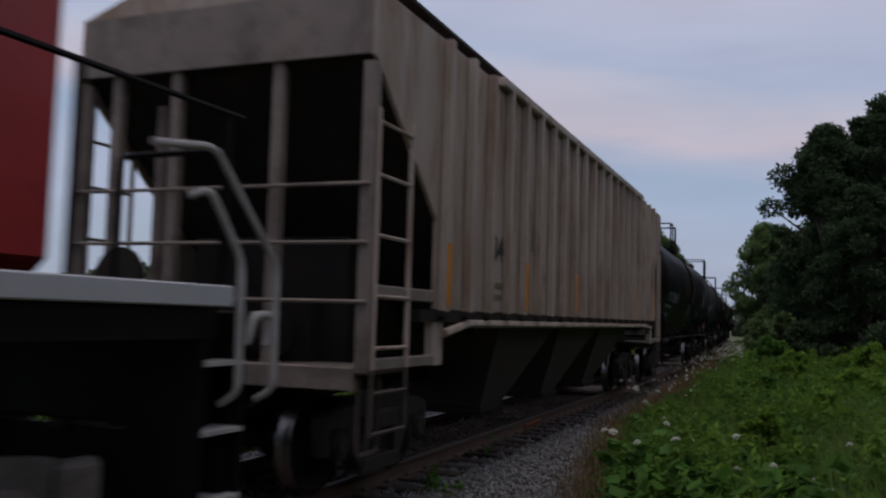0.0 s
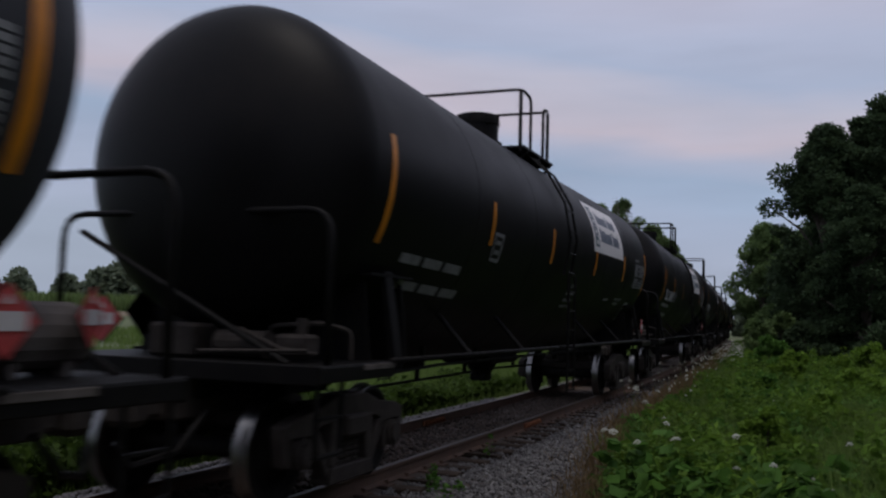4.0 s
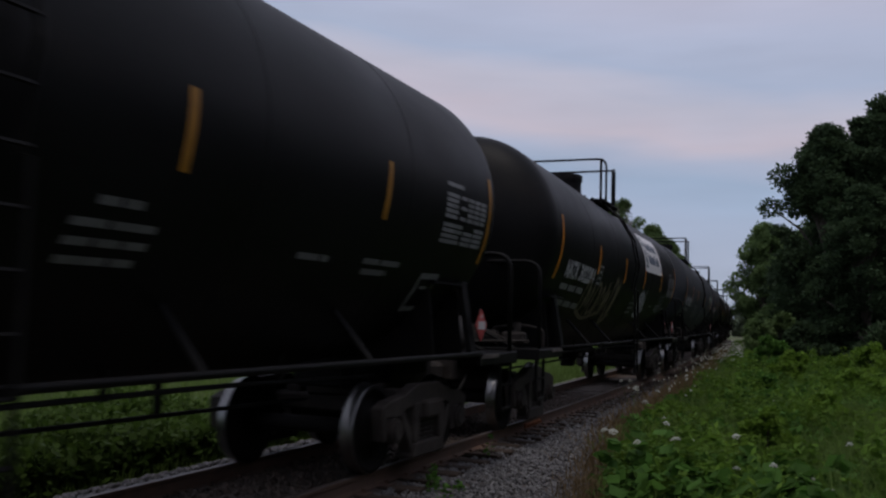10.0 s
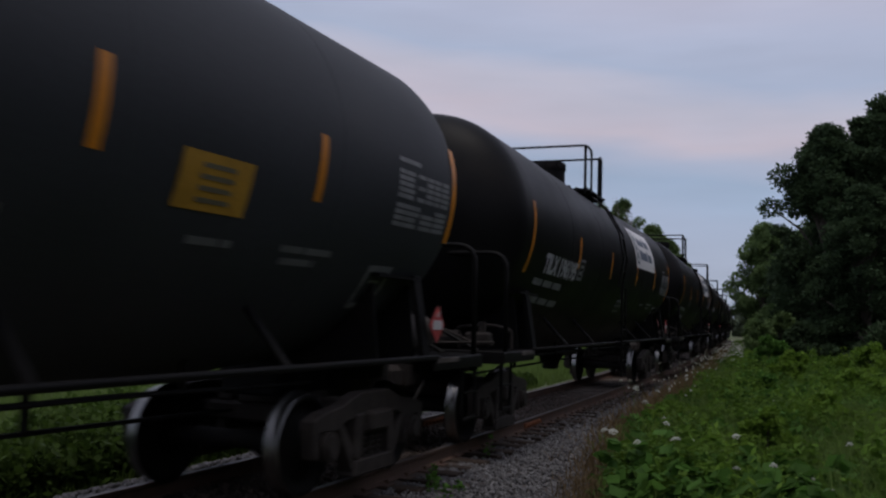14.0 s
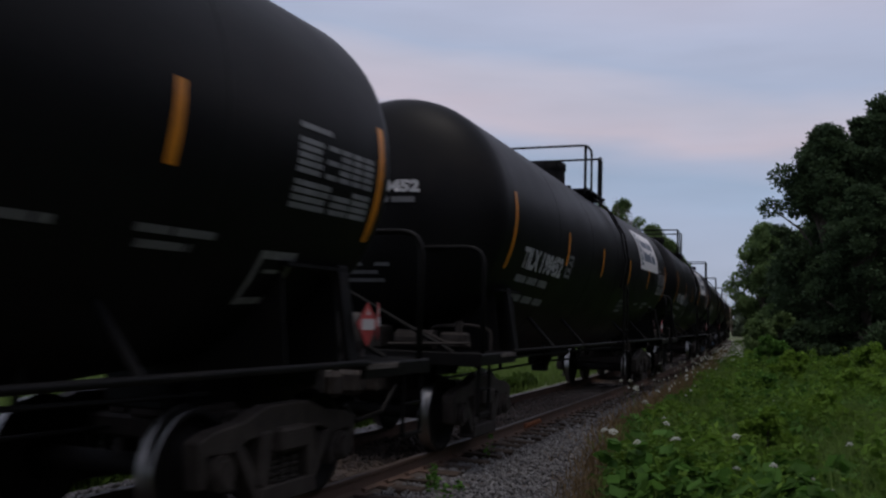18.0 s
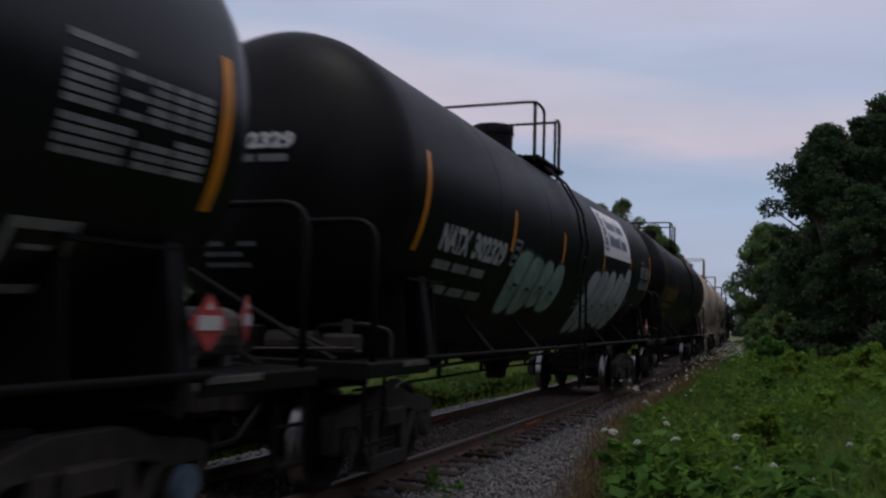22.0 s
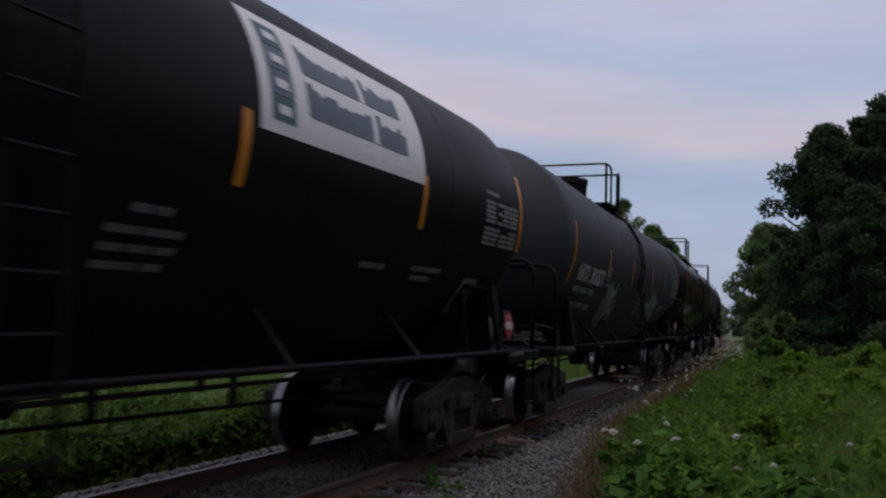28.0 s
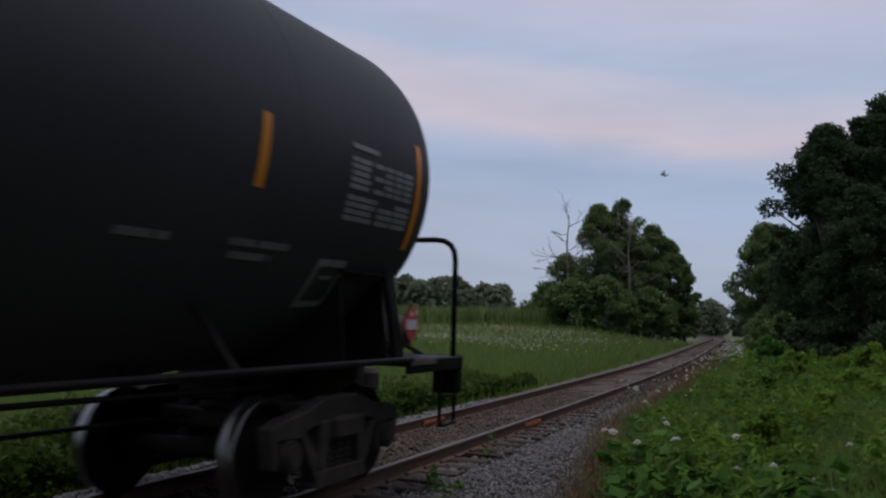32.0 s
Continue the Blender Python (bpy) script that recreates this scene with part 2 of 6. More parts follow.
M["soil"] = material("grassy_ground", (0.085, 0.105, 0.04), 0.9, vary=0.4, scale=0.35, fine=5, bump=0.5,
                     spots=(0.085, 0.095, 0.03), spot_amount=0.6, spot_scale=0.12)
M["leaf_weed"] = leaf_material("weed_leaves", (0.074, 0.160, 0.030), yellow=(0.135, 0.205, 0.020), vary=0.4, island=0.32)
M["leaf_verge"] = leaf_material("dark_verge_leaves", (0.052, 0.090, 0.016), yellow=(0.085, 0.118, 0.018), vary=0.35)
M["leaf_shoot"] = leaf_material("pale_weed_shoots", (0.115, 0.205, 0.030), yellow=(0.20, 0.25, 0.022), vary=0.4, island=0.3)
M["leaf_grass"] = leaf_material("grass_blades", (0.115, 0.175, 0.043), yellow=(0.17, 0.185, 0.064))
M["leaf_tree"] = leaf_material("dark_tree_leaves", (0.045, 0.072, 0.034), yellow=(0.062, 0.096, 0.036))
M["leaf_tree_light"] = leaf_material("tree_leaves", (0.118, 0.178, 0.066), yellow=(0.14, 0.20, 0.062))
# haze of the distance is mixed into this paler, greyer green
M["leaf_far"] = leaf_material("hazed_distant_leaves", (0.17, 0.205, 0.14), yellow=(0.18, 0.22, 0.13))
M["corn"] = leaf_material("crop_leaves", (0.125, 0.178, 0.062))
M["dry"] = leaf_material("dry_brown_weeds", (0.15, 0.105, 0.055), yellow=(0.19, 0.15, 0.08))
M["bark"] = material("grey_brown_bark", (0.085, 0.070, 0.058), 0.9, vary=0.35, scale=5, fine=30, bump=0.5, stretch=(1, 1, 0.3))
M["dead_bark"] = material("bleached_dead_wood", (0.15, 0.125, 0.115), 0.85, vary=0.3, scale=5, fine=30, bump=0.3)
M["dirt"] = material("brown_dirty_ballast", (0.068, 0.048, 0.036), 0.95, vary=0.45, scale=9, fine=40, bump=0.8, spots=(0.05, 0.04, 0.033), spot_amount=0.7, spot_scale=1.2)
M["dirt_stone"] = material("brown_dusty_stone", (0.070, 0.051, 0.040), 0.9, vary=0.3, scale=9, fine=60, bump=0.25, island=0.45)
M["petal"] = material("white_umbel_florets", (0.45, 0.46, 0.39), 0.7, vary=0.15, scale=20, fine=90, bump=0.1)
M["leaf_bush"] = leaf_material("yellow_green_bush_leaves", (0.125, 0.215, 0.028), yellow=(0.20, 0.25, 0.024))
M["bird"] = material("dark_grey_brown_feathers", (0.05, 0.045, 0.042), 0.8, vary=0.25, scale=20, fine=120, bump=0.1)
M["path"] = material("bare_earth_headland", (0.16, 0.115, 0.075), 0.9, vary=0.3, scale=1.2, fine=8, bump=0.3)


# ---------------------------------------------------------------- helpers of this scene
def part(name, bm, mat, parent=None, label="", smooth=False):
    me = bpy.data.meshes.new(name)
    bm.to_mesh(me)
    bm.free()
    for m in (mat if isinstance(mat, (list, tuple)) else [mat]):
        me.materials.append(M[m])
    if smooth:
        for p in me.polygons:
            p.use_smooth = True
    ob = new(name, me)
    if parent is not None:
        ob.parent = parent
    if label:
        tagged(ob, label)
    return ob


def soup(name, verts, faces, mat, parent=None):
    """One mesh from numpy arrays of triangles or quads."""
    me = bpy.data.meshes.new(name)
    verts = np.asarray(verts, np.float32)
    faces = np.asarray(faces, np.int32)
    n = faces.shape[1]
    me.vertices.add(len(verts))
    me.vertices.foreach_set("co", verts.ravel())
    me.loops.add(faces.size)
    me.loops.foreach_set("vertex_index", faces.ravel())
    me.polygons.add(len(faces))
    me.polygons.foreach_set("loop_start", np.arange(0, faces.size, n, dtype=np.int32))
    me.update(calc_edges=True)
    me.validate()
    for m in (mat if isinstance(mat, (list, tuple)) else [mat]):
        me.materials.append(M[m])
    ob = new(name, me)
    if parent is not None:
        ob.parent = parent
    return ob


def empty(name):
    ob = new(name)
    ob.empty_display_size = 0.2
    return ob


def box(bm, cx, cy, cz, sx, sy, sz, bevel=0.0, m=None, mi=0):
    mat = Matrix.Translation((cx, cy, cz)) @ (m or Matrix()) @ Matrix.Diagonal((sx, sy, sz, 1))
    r = bmesh.ops.create_cube(bm, size=1.0, matrix=mat)
    vs = r["verts"]
    if bevel:
        es = list({e for v in vs for e in v.link_edges})
        r = bmesh.ops.bevel(bm, geom=es, offset=bevel, segments=1, affect="EDGES", profile=0.5)
        fs = r["faces"]
    if mi:
        for f in {f for v in vs if v.is_valid for f in v.link_faces}:
            f.material_index = mi


def tube(bm, pts, r, seg=6, cap=True):
    """A round bar swept along points."""
    pts = [Vector(p) for p in pts]
    rings = []
    up = Vector((0.31, 0.17, 0.93))
    for i, p in enumerate(pts):
        d = (pts[min(i + 1, len(pts) - 1)] - pts[max(i - 1, 0)]).normalized()
        a = d.cross(up)
        if a.length < 0.05:
            a = d.cross(Vector((1, 0, 0)))
        a.normalize()
        b = d.cross(a)
        rr = float(r[i] if isinstance(r, (list, tuple)) else r)
        rings.append([bm.verts.new(p + rr * (math.cos(2 * math.pi * j / seg) * a + math.sin(2 * math.pi * j / seg) * b)) for j in range(seg)])
    for u, v in zip(rings, rings[1:]):
        for j in range(seg):
            bm.faces.new((u[j], u[(j + 1) % seg], v[(j + 1) % seg], v[j]))
    if cap:
        bm.faces.new(rings[0][::-1])
        bm.faces.new(rings[-1])


def rounded(pts, r, n=4):
    """A polyline with its inner corners rounded."""
    pts = [Vector(p) for p in pts]
    out = [pts[0]]
    for a, b, c in zip(pts, pts[1:], pts[2:]):
        u, v = (a - b).normalized(), (c - b).normalized()
        k = min(r, (a - b).length * 0.45, (c - b).length * 0.45)
        p0, p1 = b + u * k, b + v * k
        for i in range(n + 1):
            t = i / n
            out.append((1 - t) ** 2 * p0 + 2 * t * (1 - t) * b + t * t * p1)
    out.append(pts[-1])
    return out


def cylinder(bm, a, b, r, seg=16, r2=None, mi=0):
    a, b = Vector(a), Vector(b)
    m = Matrix.Translation((a + b) / 2) @ (b - a).to_track_quat("Z", "Y").to_matrix().to_4x4()
    r_ = bmesh.ops.create_cone(bm, cap_ends=True, segments=seg, radius1=r, radius2=r if r2 is None else r2, depth=(b - a).length, matrix=m)
    if mi:
        for f in {f for v in r_["verts"] for f in v.link_faces}:
            f.material_index = mi


def plate(bm, pts, lo, hi, axis="x", mi=0):
    """A flat outline (closed, in the two other axes) given thickness along one axis."""
    def at(p, k):
        return {"x": (k, p[0], p[1]), "y": (p[0], k, p[1]), "z": (p[0], p[1], k)}[axis]
    a = [bm.verts.new(at(p, lo)) for p in pts]
    b = [bm.verts.new(at(p, hi)) for p in pts]
    fs = [bm.faces.new(a), bm.faces.new(b[::-1])]
    for i in range(len(pts)):
        j = (i + 1) % len(pts)
        fs.append(bm.faces.new((a[j], a[i], b[i], b[j])))
    for f in fs:
        f.material_index = mi
    bmesh.ops.recalc_face_normals(bm, faces=fs)


def revolve(bm, profile, zc=0.0, seg=48, mi=0):
    """A profile of (y, radius) turned round the length axis at height zc."""
    rings = []
    for y, r in profile:
        if r < 1e-4:
            rings.append([bm.verts.new((0, y, zc))])
        else:
            rings.append([bm.verts.new((r * math.cos(2 * math.pi * j / seg), y, zc + r * math.sin(2 * math.pi * j / seg))) for j in range(seg)])
    for u, v in zip(rings, rings[1:]):
        for j in range(seg):
            k = (j + 1) % seg
            if len(u) == 1:
                f = bm.faces.new((u[0], v[k], v[j]))
            elif len(v) == 1:
                f = bm.faces.new((u[j], u[k], v[0]))
            else:
                f = bm.faces.new((u[j], u[k], v[k], v[j]))
            f.material_index = mi


BENDS = ((BEND_END, BEND), (112.0, 0.0), (230.0, 0.0042))     # stretches of the track: where each ends, how sharply it turns left


def along_np(s, d):
    s, d = np.asarray(s, float), np.asarray(d, float)
    x, y, th = np.zeros(s.shape), np.zeros(s.shape), np.zeros(s.shape)
    start = 0.0
    for i, (end, k) in enumerate(BENDS):
        low = -1e9 if i == 0 else 0.0
        q = np.clip(s - start, low, end - start)
        if k:
            x = x + (np.cos(th + k * q) - np.cos(th)) / k
            y = y + (np.sin(th + k * q) - np.sin(th)) / k
            th = th + k * q
        else:
            x, y = x - np.sin(th) * q, y + np.cos(th) * q
        start = end
    q = np.maximum(s - start, 0)
    x, y = x - np.sin(th) * q, y + np.cos(th) * q
    return x + d * np.cos(th), y + d * np.sin(th)


def along(s, d=0.0, z=0.0):
    """The place d metres right of the track's middle, s metres along it."""
    x, y = along_np(s, d)
    return Vector((float(x), float(y), z))


def heading(s):
    turn, start = 0.0, 0.0
    for i, (end, k) in enumerate(BENDS):
        turn += k * (min(s, end) - start if i == 0 else max(0.0, min(s, end) - start))
        start = end
    return math.degrees(turn)


# ---------------------------------------------------------------- ground
def ground_z(s, d):
    """The ground's height by its place along and beside the track."""
    e = np.abs(d)
    z = np.interp(e, [0, 0.66, 0.9, 1.35, 1.8, 2.6, 4.0, 6.0, 30, 400], [-0.165, -0.165, -0.20, -0.225, -0.29, -0.50, -0.60, -0.62, -0.6, -0.6])
    # the field across the track rises gently to a crop
    far = np.clip((s - 78) / 18.0, 0, 1)
    rise = np.interp(-d, [5, 14, 20, 32, 45, 90, 300], [0, 1.25, 1.65, 1.45, 1.4, 2.2, 4.0])
    return z + rise * far


def ground():
    ss = np.concatenate([np.arange(-60, 0, 5), np.arange(0, 60, 0.8), np.arange(60, 200, 4), np.geomspace(200, 4000, 24)])
    dd = np.concatenate([-np.geomspace(3000, 8, 34), np.arange(-7, 7.01, 0.35), np.geomspace(8, 3000, 34)])
    S, D = np.meshgrid(ss, dd, indexing="ij")
    rng = np.random.default_rng(3)
    Z = ground_z(S, D) + rng.normal(0, 0.012, S.shape) * (np.abs(D) < 30)
    X, Y = along_np(S, D)
    n, m = S.shape
    v = np.stack([X, Y, Z], -1).reshape(-1, 3)
    i = (np.arange(n - 1)[:, None] * m + np.arange(m - 1)[None]).ravel()
    f = np.stack([i, i + m, i + m + 1, i + 1], 1)
    ob = soup("ground", v, f, ["soil", "ballast", "path", "dirt"])
    c = D[:-1, :-1].ravel() + 0.1
    idx = np.where(np.abs(c) < 2.3, np.where(np.abs(c) < 0.75, 3, 1), 0).astype(np.int32)
    ob.data.polygons.foreach_set("material_index", idx)
    cs = S[:-1, :-1].ravel()
    idx[(cs > 90) & (cs < 96) & (c < -13) & (c > -130)] = 2
    ob.data.polygons.foreach_set("material_index", idx)
    tagged(ob, kind="structure")
    ob.data.polygons.foreach_set("use_smooth", np.ones(len(f), bool))
    # it closes the place behind the camera too
    return ob


ground()


# ---------------------------------------------------------------- the track
RAIL = [(-0.066, -0.175), (0.066, -0.175), (0.066, -0.163), (0.012, -0.145), (0.009, -0.05), (0.034, -0.038), (0.036, -0.008),
        (0.030, -0.001), (-0.030, -0.001), (-0.036, -0.008), (-0.034, -0.038), (-0.009, -0.05), (-0.012, -0.145), (-0.066, -0.163)]


def rails():
    for side in (1, -1):
        bm = bmesh.new()
        stations = list(np.arange(-60, 62, 2.0)) + list(np.arange(64, 300, 5.0))
        prev = None
        for s in stations:
            ring = [bm.verts.new(along(s, side * 0.755 + p[0], p[1])) for p in RAIL]
            if prev:
                for j in range(len(RAIL)):
                    k = (j + 1) % len(RAIL)
                    f = bm.faces.new((prev[j], prev[k], ring[k], ring[j]))
                    f.material_index = 1 if j in (6, 7, 8) else 0
            prev = ring
        bmesh.ops.recalc_face_normals(bm, faces=bm.faces[:])
        ob = part("rail", bm, ["rail_side", "rail_top"])
        tagged(ob, "rusty steel rail with a worn bright head on wooden sleepers", "rail", "track rails", "structure")


rails()


# ---------------------------------------------------------------- the train
FRONT = 0.40                                  # the shell reaches this much further at its front
HEAD = 0.76                                   # how far a head bulges
R_TANK, Z_TANK, HALF = 1.53, 2.93, 7.18      # shell radius, its axis over the rail, half length between the heads
TRUCK = 6.45


def sag(y, sn):
    """How far the shell hangs below a level round one: both halves slope down to the outlet at the middle, the bottom most."""
    a = np.abs(y)
    return np.interp(a, [0, 5.0, 6.9, 7.3], [0.42, 0.34, 0.19, 0.0]) * np.clip(-sn, 0, 1) ** 2.5 - np.where(y < 0, 0.085, 0.06) * np.minimum(a / 7.6, 1.0)


def on_shell(u, y, off=0.006, side=1, r=None):
    """A place on the shell: u metres up round it from its axis, y along."""
    r = (r or R_TANK)
    a = (u + 0.03) / r
    return Vector((side * (r + off) * math.cos(a), y * side if side > 0 else y, Z_TANK + (r + off) * math.sin(a) - float(sag(y, math.sin(a)))))


def shell_patch(bm, y0, y1, u0, u1, off=0.006, lean=0.0, mi=0, nu=None):
    """A rectangle that lies on the shell."""
    n = nu or max(1, int(abs(u1 - u0) / 0.09))
    rows = []
    for i in range(n + 1):
        u = u0 + (u1 - u0) * i / n
        sh = lean * (u - u0)
        rows.append((bm.verts.new(on_shell(u, y0 + sh, off)), bm.verts.new(on_shell(u, y1 + sh, off))))
    for a, b in zip(rows, rows[1:]):
        f = bm.faces.new((a[0], a[1], b[1], b[0]))
        f.material_index = mi


def letters(text, height, mat, parent, y0, u0, width=None, off=0.007, wrap=True, name="lettering", bold=0.012):
    """Lettering that lies on the shell (or on a flat side when wrap is a distance)."""
    cu = bpy.data.curves.new("lettering", "FONT")
    cu.body, cu.size, cu.resolution_u, cu.offset = text, height * 1.38, 2, bold
    ob = bpy.data.objects.new("lettering", cu)
    scene.collection.objects.link(ob)
    dg = bpy.context.evaluated_depsgraph_get()
    me = bpy.data.meshes.new_from_object(ob.evaluated_get(dg))
    bpy.data.objects.remove(ob)
    co = np.zeros(len(me.vertices) * 3)
    me.vertices.foreach_get("co", co)
    co = co.reshape(-1, 3)
    k = (width / (co[:, 0].max() - co[:, 0].min())) if width else 1.0
    ys = y0 + (co[:, 0] - co[:, 0].min()) * k
    us = u0 + co[:, 1]
    if wrap is True:
        a = (us + 0.03) / R_TANK
        res = np.stack([(R_TANK + off) * np.cos(a), ys, Z_TANK + (R_TANK + off) * np.sin(a) - sag(ys, np.sin(a))], 1)
    else:
        res = np.stack([np.full(len(ys), wrap + off), ys, us], 1)
    me.vertices.foreach_set("co", res.ravel())
    me.materials.clear()
    me.materials.append(M[mat])
    me.name = name
    o = new(name, me)
    o.parent = parent
    return o


def head_letters(text, height, mat, parent, x0, z0, width):
    """Lettering on the front head, which bulges forwards."""
    o = letters(text, height, mat, parent, 0, 0, width, wrap=0.0, name="lettering")
    me = o.data
    co = np.zeros(len(me.vertices) * 3)
    me.vertices.foreach_get("co", co)
    co = co.reshape(-1, 3)
    x, z = x0 + co[:, 1], z0 + co[:, 2]
    r = np.clip(np.sqrt(x ** 2 + (z - Z_TANK) ** 2) / R_TANK, 0, 0.999)
    z = z + 0.085
    y = -HALF - FRONT - HEAD * np.sqrt(1 - r ** 2) - 0.012
    me.vertices.foreach_set("co", np.stack([x, y, z], 1).ravel())
    return o


def wheelset(parent, y):
    bm = bmesh.new()
    seg = 40
    for side in (1, -1):
        prof = [(0.20, 0.68), (0.385, 0.70), (0.40, 0.685), (0.483, 0.69), (0.483, 0.71), (0.462, 0.722), (0.457, 0.80), (0.452, 0.825), (0.40, 0.825),
                (0.385, 0.775), (0.30, 0.745), (0.17, 0.79), (0.13, 0.845), (0.0, 0.845)]
        rings = []
        for r, x in prof:
            rings.append([bm.verts.new((side * x, r * math.cos(2 * math.pi * j / seg), r * math.sin(2 * math.pi * j / seg))) for j in range(seg)] if r else
                         [bm.verts.new((side * x, 0, 0))])
        for i, (u, v) in enumerate(zip(rings, rings[1:])):
            for j in range(seg):
                k = (j + 1) % seg
                f = bm.faces.new((u[j], u[k], v[k], v[j]) if len(v) > 1 else (u[j], u[k], v[0]))
                f.material_index = 1 if i in (3, 4, 5, 6) else 0
    cylinder(bm, (-0.98, 0, 0), (0.98, 0, 0), 0.085, 14)
    bmesh.ops.recalc_face_normals(bm, faces=bm.faces[:])
    ob = part("wheelset", bm, ["wheel", "tread"], parent, "brown wheels with bright rims on an axle", True)
    ob.location = (0, y, 0.457)
    return ob


def truck(car, y):
    """A two-axle truck: bolster, side frames with springs, wheelsets."""
    bm = bmesh.new()
    box(bm, 0, 0, 0.62, 2.3, 0.42, 0.2, 0.03)
    box(bm, 0, 0, 0.78, 0.8, 0.5, 0.14, 0.03)
    for s in (1, -1):
        box(bm, s * 0.62, 0, 0.76, 0.2, 0.3, 0.1, 0.02)
    tr = part("truck", bm, "cast", car, "rusty brown cast-steel truck")
    tr.location = (0, y, 0)
    for s in (1, -1):
        bm = bmesh.new()
        x0, x1 = s * 0.99 - 0.075, s * 0.99 + 0.075
        top = [(-1.16, 0.60), (-1.16, 0.70), (-0.98, 0.76), (-0.62, 0.80), (-0.3, 0.90), (0.3, 0.90), (0.62, 0.80), (0.98, 0.76), (1.16, 0.70), (1.16, 0.60),
               (0.74, 0.58), (0.52, 0.66), (-0.52, 0.66), (-0.74, 0.58)]
        plate(bm, top, x0, x1)
        for q in (1, -1):
            plate(bm, [(q * 0.74, 0.62), (q * 0.60, 0.62), (q * 0.26, 0.17), (q * 0.40, 0.13)], x0, x1)       # slanting leg
            plate(bm, [(q * 0.24, 0.70), (q * 0.40, 0.70), (q * 0.44, 0.30), (q * 0.30, 0.22)], x0 - 0.02, x1 + 0.02)   # column
            plate(bm, [(q * 0.80, 0.60), (q * 0.70, 0.42), (q * 0.72, 0.30), (q * 0.80, 0.32)], x0, x1)
            plate(bm, [(q * 1.05, 0.62), (q * 1.16, 0.62), (q * 1.12, 0.36), (q * 1.04, 0.36)], x0, x1)
        plate(bm, [(-0.44, 0.12), (0.44, 0.12), (0.40, 0.27), (-0.40, 0.27)], x0 - 0.03, x1 + 0.03)
        bmesh.ops.bevel(bm, geom=bm.edges[:], offset=0.012, segments=1, affect="EDGES")
        part("side_frame", bm, "cast", tr)
        for yy in (-0.15, 0.0, 0.15):
            bm = bmesh.new()
            for r in range(5):
                cylinder(bm, (s * 0.99, yy, 0.28 + r * 0.052), (s * 0.99, yy, 0.302 + r * 0.052), 0.07, 10)
            cylinder(bm, (s * 0.99, yy, 0.26), (s * 0.99, yy, 0.55), 0.05, 8)
            part("spring", bm, "cast", tr)
        bm = bmesh.new()
        box(bm, s * 0.99, 0, 0.56, 0.2, 0.44, 0.08, 0.01)
        part("spring_seat", bm, "cast", tr)
        for q in (1, -1):
            bm = bmesh.new()
            cylinder(bm, (s * 0.9, q * 0.89, 0.457), (s * 1.10, q * 0.89, 0.457), 0.135, 18)
            cylinder(bm, (s * 1.10, q * 0.89, 0.457), (s * 1.13, q * 0.89, 0.457), 0.10, 12)
            part("bearing_cap", bm, "cast", tr)
    bm = bmesh.new()
    for q in (1, -1):
        tube(bm, [(-0.72, q * 0.36, 0.36), (0, q * 0.25, 0.36), (0.72, q * 0.36, 0.36)], 0.04, 6)
        for s in (1, -1):
            box(bm, s * 0.74, q * 0.385, 0.38, 0.09, 0.05, 0.3)
    part("brake_beam", bm, "cast", tr)
    wheelset(tr, -0.89)
    wheelset(tr, 0.89)
    return tr


def coupler(car, end):
    bm = bmesh.new()
    y = end
    box(bm, 0, y * 7.6, 0.90, 0.42, 1.9, 0.34, 0.02)
    box(bm, 0, y * 8.55, 0.86, 0.16, 0.5, 0.2, 0.03)
    box(bm, 0.03, y * 8.9, 0.86, 0.3, 0.28, 0.3, 0.06)
    part("coupler", bm, "cast", car)
    bm = bmesh.new()
    tube(bm, [(0.35, y * 8.3, 0.8), (0.3, y * 8.6, 0.5), (0.15, y * 8.95, 0.42), (0.05, y * 9.05, 0.6)], 0.03, 6)
    part("air_hose", bm, "frame_black", car)


def placard(car, p, facing, size=0.36):
    """A diamond hazard card in its holder. facing: the turn about the upright axis."""
    def diamond(bm, k, off, h0=-1, h1=1):
        pts = [(0, -k), (k, 0), (0, k), (-k, 0)]
        plate(bm, pts, off, off + 0.006, "y")
    bm = bmesh.new()
    diamond(bm, size * 0.74, 0.0)
    holder = part("placard_holder", bm, "frame_black", car)
    holder.matrix_basis = Matrix.Translation(p) @ pose(0, 0, 0, 0, 0, facing)
    bm = bmesh.new()
    diamond(bm, size * 0.68, -0.008)
    part("hazard_card", bm, "placard_red", holder, "red diamond hazard card")
    bm = bmesh.new()
    plate(bm, [(-size * 0.42, -size * 0.17), (size * 0.42, -size * 0.17), (size * 0.42, size * 0.17), (-size * 0.42, size * 0.17)], -0.016, -0.010, "y")
    plate(bm, [(-size * 0.10, size * 0.30), (size * 0.10, size * 0.30), (0.0, size * 0.48)], -0.016, -0.010, "y")
    part("card_band", bm, "placard_white", holder, "white band of the hazard card")


